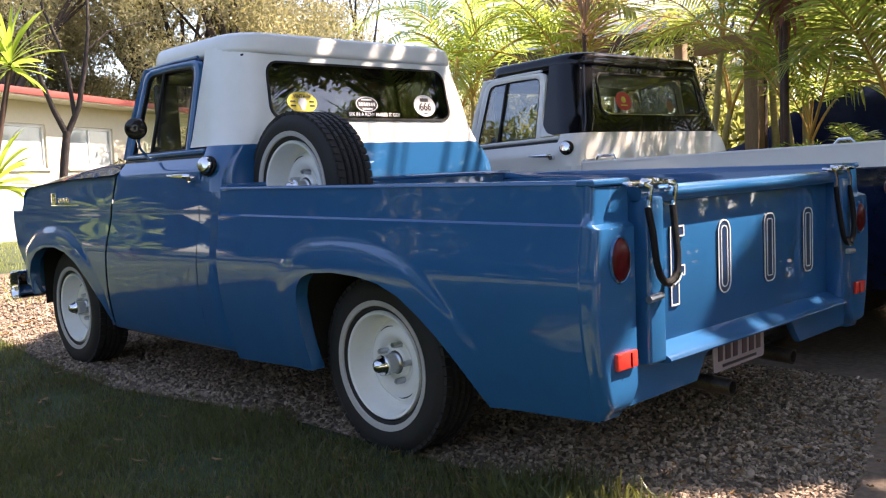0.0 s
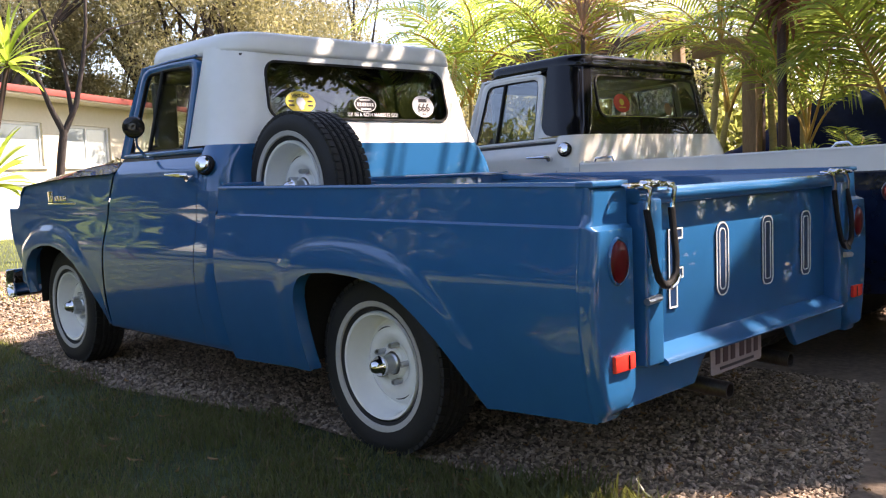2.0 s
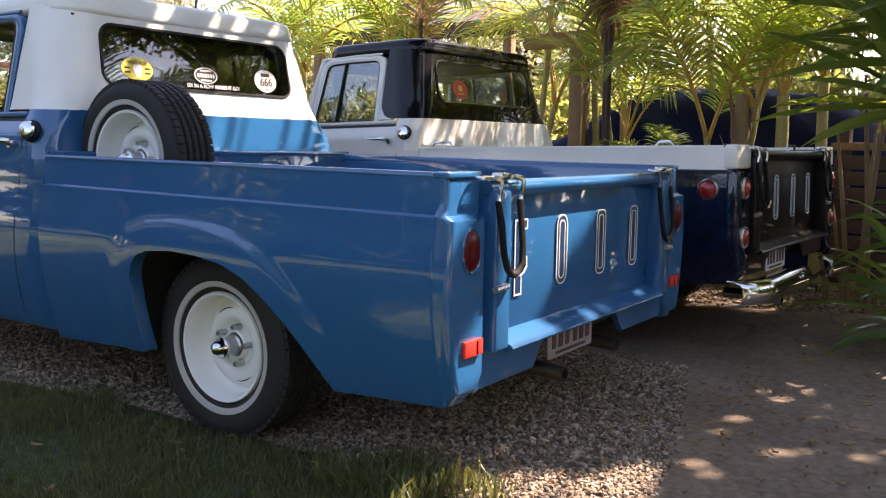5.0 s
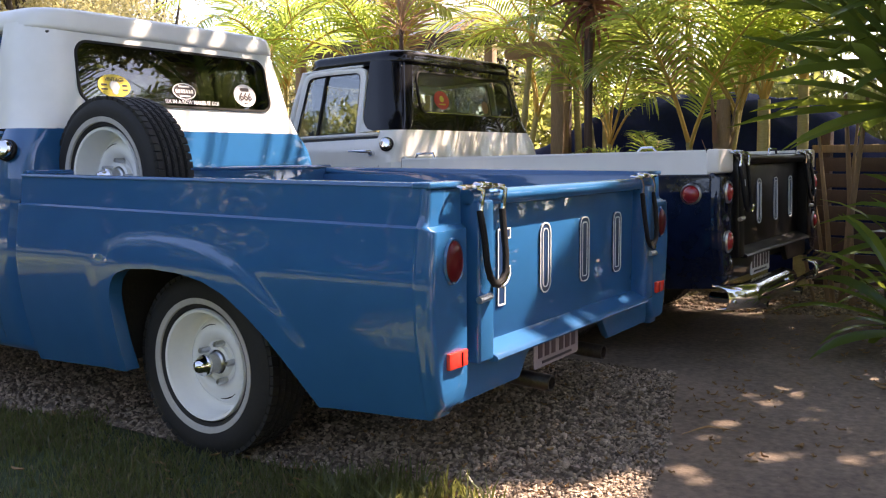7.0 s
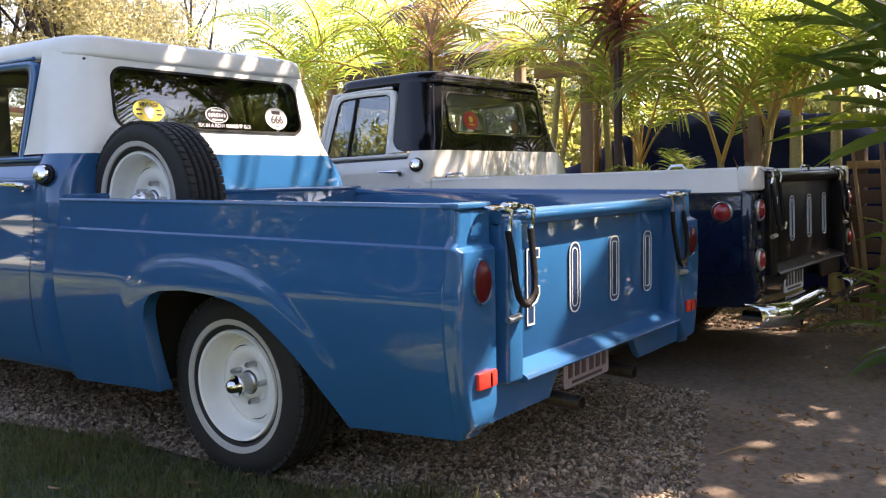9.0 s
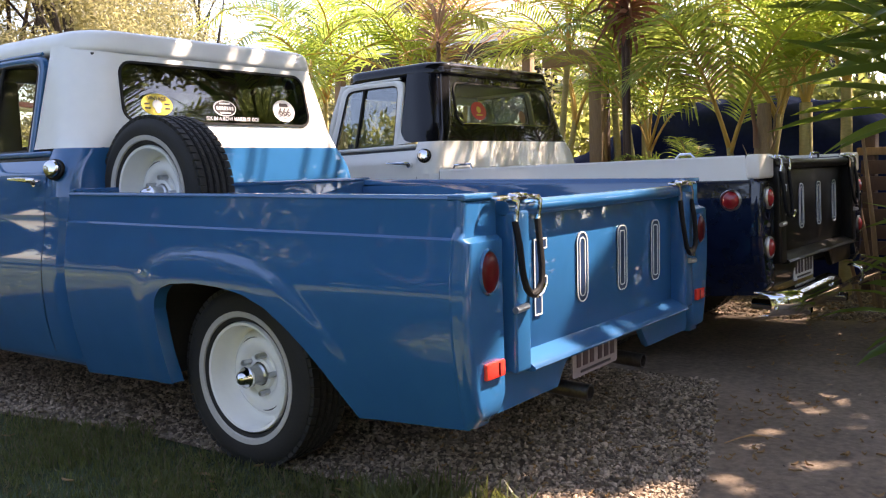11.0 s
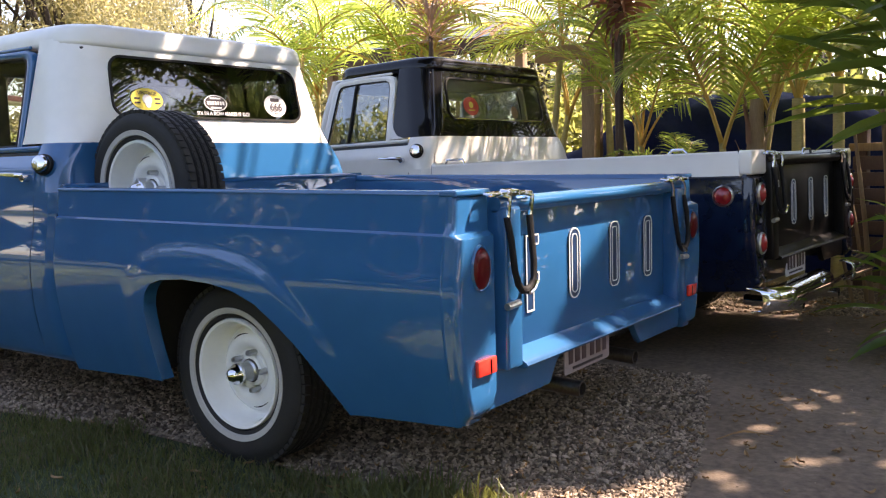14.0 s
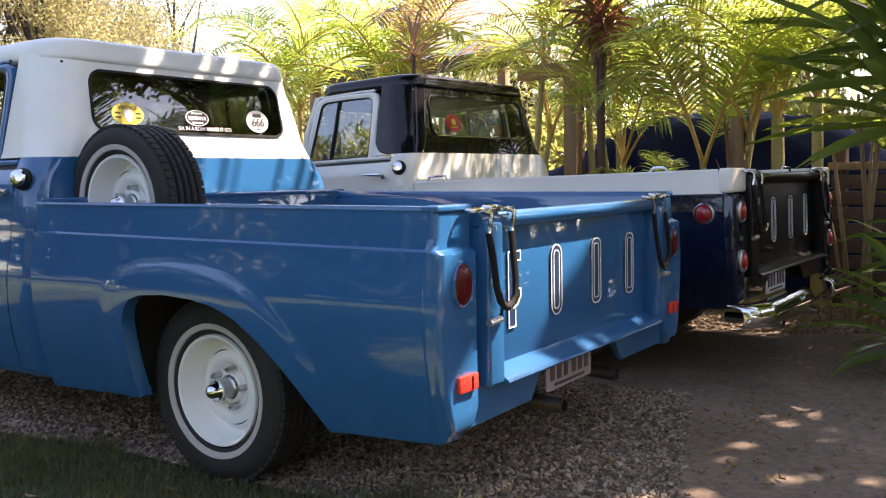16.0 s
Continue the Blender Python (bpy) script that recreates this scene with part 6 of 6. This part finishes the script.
def strap_plant(label, x, y, stems, mat, leaf, width, seed, count=26, tilt=(0.1, 1.5), bend=0.9):
    """Canes with rosettes of long strap leaves."""
    r = random.Random(seed)
    T = thing("strap_leaf_plant", label, "plant", pose(x, y, 0))
    for tx, ty, h in stems:
        part("cane", tube([(tx * 0.3, ty * 0.3, -0.05), (tx * 0.6, ty * 0.6, h * 0.5), (tx, ty, h)], [0.03, 0.026, 0.02], 8), TIMBER_DARK, T, smooth=60, tidy=False)
        for k in range(count):
            a, e = 2.4 * k + r.uniform(-0.2, 0.2), math.pi / 2 - (tilt[0] + (tilt[1] - tilt[0]) * k / count)
            l, rows, turn = leaf * r.uniform(0.7, 1.1), [], r.uniform(-1.0, 1.0)
            p = Vector((tx, ty, h + 0.06 - 0.12 * k / count))
            for j in range(7):
                t = j / 6
                ee = e - bend * t ** 1.6
                side = Vector((-math.sin(a) * math.cos(turn), math.cos(a) * math.cos(turn), math.sin(turn)))
                w = width * (0.45 + 1.2 * t) * (1 - t ** 3) + 0.001
                fold = Vector((0, 0, 0.25 * w))
                rows.append([p - side * w + fold, p, p + side * w + fold])
                p = p + Vector((math.cos(a) * math.cos(ee), math.sin(a) * math.cos(ee), math.sin(ee))) * l / 6
            part("leaf", lattice(rows), mat, T, smooth=60, tidy=False)
    return T


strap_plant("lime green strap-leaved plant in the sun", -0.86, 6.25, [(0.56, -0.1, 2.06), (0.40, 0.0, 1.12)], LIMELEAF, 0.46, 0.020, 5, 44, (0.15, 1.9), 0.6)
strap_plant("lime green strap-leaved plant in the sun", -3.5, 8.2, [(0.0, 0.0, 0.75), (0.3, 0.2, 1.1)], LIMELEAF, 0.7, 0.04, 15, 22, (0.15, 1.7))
strap_plant("dark green strap-leaved plant beside the driveway", 2.9, -0.68, [(0.0, 0.0, 1.62), (0.08, -0.02, 2.02), (0.20, 0.03, 1.38), (0.35, 0.03, 1.86), (0.1, 0.04, 2.32)], STRAPLEAF, 1.05, 0.042, 6, 34, (0.5, 1.85), 0.35)
strap_plant("cordyline with hanging red-brown leaves behind the truck", 3.80, 1.68, [(0.0, 0.0, 2.28), (0.10, 0.08, 2.48)], CORDYLINE, 0.40, 0.022, 16, 44, (0.3, 2.6))
strap_plant("cordyline with dry pinkish leaves behind the truck", 3.62, 3.42, [(0.0, 0.0, 2.20)], FROND_DRY, 0.40, 0.013, 17, 28, (0.1, 1.6))
strap_plant("dark green strap-leaved plant beside the driveway", 2.8, -0.86, [(0.0, 0.0, 0.34), (0.15, -0.05, 0.6), (-0.75, 0.0, 0.20)], STRAPLEAF, 0.70, 0.028, 8, 30, (0.4, 1.7))

# ---- buildings, tarp, posts and fence ----
house = thing("house", "low cream house with red fascia and wide windows", "house", Matrix.Translation((5.1, 21.2, 0)) @ Euler((0, 0, math.atan2(3.1, 4.49))).to_matrix().to_4x4())
part("wall", join(block(-9, 9, 0, 0.25, 0, 1.55, 0), block(-9, 9, 0, 0.25, 2.65, 3.25, 0), *[block(a, b, 0, 0.25, 1.55, 2.65, 0) for a, b in ((-9, -3.4), (1.0, 1.9), (4.1, 9))], block(-9, -8.75, 0.25, 7, 0, 3.25, 0), block(8.75, 9, 0.25, 7, 0, 3.25, 0), block(-9, 9, 6.8, 7.0, 0, 3.25, 0)), RENDER_WALL, house, smooth=0)
part("roof", lattice([[(x, y, 3.30 + 0.10 * (y + 0.7)) for y in (-0.7, 2, 7.5)] for x in (-9.6, 0, 9.6)]), ROOF_WHITE, house, thick=0.06, smooth=0)
part("fascia", block(-9.6, 9.6, -0.74, -0.70, 3.24, 3.40, 0.01), ROOF_RED, house, "red painted fascia board")
part("soffit", block(-9.5, 9.5, -0.70, 0.0, 3.20, 3.24, 0), RENDER_WALL, house)
for a, b in ((-3.4, 1.0), (1.9, 4.1)):
    w = part("window", join(block(a, b, 0.06, 0.14, 1.55, 1.62, 0.005), block(a, b, 0.06, 0.14, 2.58, 2.65, 0.005), block(a, a + 0.07, 0.06, 0.14, 1.55, 2.65, 0.005), block(b - 0.07, b, 0.06, 0.14, 1.55, 2.65, 0.005),
                             block((a + b) / 2 - 0.03, (a + b) / 2 + 0.03, 0.07, 0.13, 1.55, 2.65, 0.005)), WHITE_TRIM, house, smooth=0)
    for p, q in ((a + 0.07, (a + b) / 2 - 0.03), ((a + b) / 2 + 0.03, b - 0.07)):
        part("pane", block(p, q, 0.10, 0.11, 1.62, 2.58, 0), HOUSE_GLASS, w, smooth=0)
    part("sill", block(a - 0.08, b + 0.08, -0.06, 0.10, 1.49, 1.55, 0.01), WHITE_TRIM, w, smooth=0)
low = thing("garden_wall", "low white garden wall before the house", "wall", Matrix.Translation((3.0, 17.6, 0)) @ Euler((0, 0, 0.25)).to_matrix().to_4x4())
part("wall_body", block(-6, 7, 0, 0.2, 0, 1.10, 0.01), WHITE_TRIM, low)
part("coping", block(-6, 7, -0.03, 0.23, 1.10, 1.16, 0.01), WHITE_TRIM, low)

carport = thing("carport", "carport with pale roof sheets, dark fascia and timber posts", "building", pose(0, 0, 0))
rows = []
for y in np.linspace(4.3, 7.9, 73):
    rows.append([(x, y, 2.62 + 0.42 * (x - 6.9) + 0.018 * math.sin(y * 2 * math.pi / 0.2)) for x in (6.9, 9, 13)])
part("roof", lattice(rows), ROOF_WHITE, carport, "pale corrugated roof sheets", thick=0.01)
part("fascia", block(6.84, 6.89, 4.3, 7.9, 2.46, 2.66, 0.005), TIMBER_DARK, carport, "dark fascia board")
for y in (4.4, 7.6):
    part("post", block(6.95, 7.07, y, y + 0.12, 0, 2.5, 0.008), TIMBER, carport)
pergola = thing("pergola", "weathered timber posts carrying a beam behind the trucks", "pergola", pose(0, 0, 0))
for x, y in ((4.66, 2.36), (4.85, 3.9)):
    part("post", block(x - 0.065, x + 0.065, y - 0.065, y + 0.065, 0, 2.12, 0.01), TIMBER, pergola)
    part("post", block(x + 0.09, x + 0.16, y - 0.05, y + 0.05, 0, 2.12, 0.006), TIMBER_DARK, pergola)
for (xa, ya), (xb, yb) in (((4.60, 2.05), (4.72, 2.95)),):
    b = block(-0.045, 0.045, 0, math.hypot(xb - xa, yb - ya), 2.0, 2.14, 0.008)
    part("beam", moved(b, Matrix.Translation((xa, ya, 0)) @ Euler((0, 0, -math.atan2(xb - xa, yb - ya))).to_matrix().to_4x4()), TIMBER, pergola)
# smooth palm trunks behind the dark truck
for x, y, h, w in ((4.30, 0.42, 1.5, 0.06), (4.36, 0.14, 1.65, 0.05), (4.9, 2.0, 1.7, 0.04)):
    t = thing("palm", "tall palm with smooth yellow-green trunk", "palm", pose(x, y, 0))
    part("trunk", tube([(0, 0, -0.05), (0.01, 0, h * 0.4), (0.05, 0.02, h)], [w, w * 0.92, w * 0.8], 12), PALM_STEM, t, smooth=60)
    for k in range(7):
        st, lv, dr = FROND_MESH[k % 6]
        fr = new("frond", lv)
        fr.parent, fr.matrix_local = t, Matrix.Translation((0.05, 0.02, h - 0.05)) @ Euler((0.1, -0.2 + 0.05 * (k % 4), 0.9 * k)).to_matrix().to_4x4() @ Matrix.Scale(0.95, 4)
        sk = new("frond_stalk", st)
        sk.parent = fr
fib = thing("palm", "thick palm trunk with brown fibrous sheaths", "palm", pose(4.12, 0.70, 0))
part("trunk", tube([(0, 0, -0.05), (0.0, 0.01, 0.5), (0.02, 0.0, 1.1), (0.03, 0.0, 1.5)], [0.085, 0.08, 0.075, 0.05], 12), TIMBER, fib, smooth=60)
for k in range(12):
    a = 2.4 * k
    c, s, z = math.cos(a) * 0.075, math.sin(a) * 0.075, 0.35 + 0.09 * k
    part("sheath", tube([(c, s, z), (c * 1.25, s * 1.25, z + 0.16), (c * 2.0, s * 2.0, z + 0.30)], [0.030, 0.020, 0.004], 6, flat=0.35), TIMBER if k % 3 else FROND_DRY, fib, smooth=60, tidy=False)
# leaning dry canes at the end of the fence
canes = thing("cane_clump", "clump of leaning dry brown canes beside the driveway", "plant", pose(3.75, -0.22, 0))
for dx, dy, lx, ly, h, w in ((0.0, 0.0, 0.10, 0.16, 1.25, 0.020), (-0.10, -0.06, 0.05, -0.12, 1.5, 0.024), (0.12, 0.05, 0.02, 0.20, 1.1, 0.016), (0.05, -0.12, -0.06, 0.10, 1.6, 0.022), (-0.16, 0.08, 0.0, 0.26, 0.95, 0.014), (0.2, -0.02, 0.1, -0.05, 1.3, 0.018)):
    part("cane", tube([(dx, dy, -0.04), (dx + 0.4 * lx, dy + 0.45 * ly, h * 0.5), (dx + lx, dy + ly, h)], [w, w * 0.85, w * 0.5], 8), TIMBER, canes, smooth=60, tidy=False)
# covered car under a blue tarp
cover = thing("covered_car", "car under a dark blue tarpaulin", "car cover", pose(6.1, 1.1, 0, 0, 0, 6))
rows = []
for i, y in enumerate(np.linspace(-2.5, 2.5, 41)):
    hgt = along([(-2.5, 0.75), (-2.1, 1.0), (-1.3, 1.18), (-0.7, 1.58), (0.2, 1.68), (1.1, 1.62), (1.8, 1.2), (2.3, 1.05), (2.5, 0.8)], y)
    row = []
    for j, a in enumerate(np.linspace(0, math.pi, 25)):
        c, s = math.cos(a), math.sin(a)
        xx = -0.98 * math.copysign(abs(c) ** 0.55, c)
        zz = hgt * abs(s) ** 0.45
        k = 0.025 * math.sin(y * 9 + 3 * math.sin(a * 5)) * (0.4 + abs(c))
        row.append((xx * (1 + k) + 0.02 * math.sin(y * 17 + a * 7), y, max(zz * (1 + k * 0.8), 0.02)))
    rows.append(row)
part("tarp", lattice(rows), TARP, cover, smooth=60, thick=0.004)
part("body", block(-0.8, 0.8, -2.35, 2.35, 0.15, 0.95, 0.1, 3), DARK, cover)
fence = thing("fence", "dark brown timber slat fence beside the palms", "fence", Matrix.Translation((4.62, 0.02, 0)) @ Euler((0, 0, radians(-97))).to_matrix().to_4x4())
for k in range(5):
    part("post", block(k * 0.9 - 0.045, k * 0.9 + 0.045, -0.045, 0.045, 0, 1.25, 0.006), TIMBER_DARK, fence)
for k in range(8):
    part("slat", block(-0.05, 3.7, -0.075, -0.048, 0.06 + 0.125 * k, 0.165 + 0.125 * k, 0.005), TIMBER_DARK, fence)
part("top_rail", block(-0.08, 3.75, -0.08, 0.08, 1.08, 1.14, 0.006), TIMBER, fence, "pale weathered top rail")
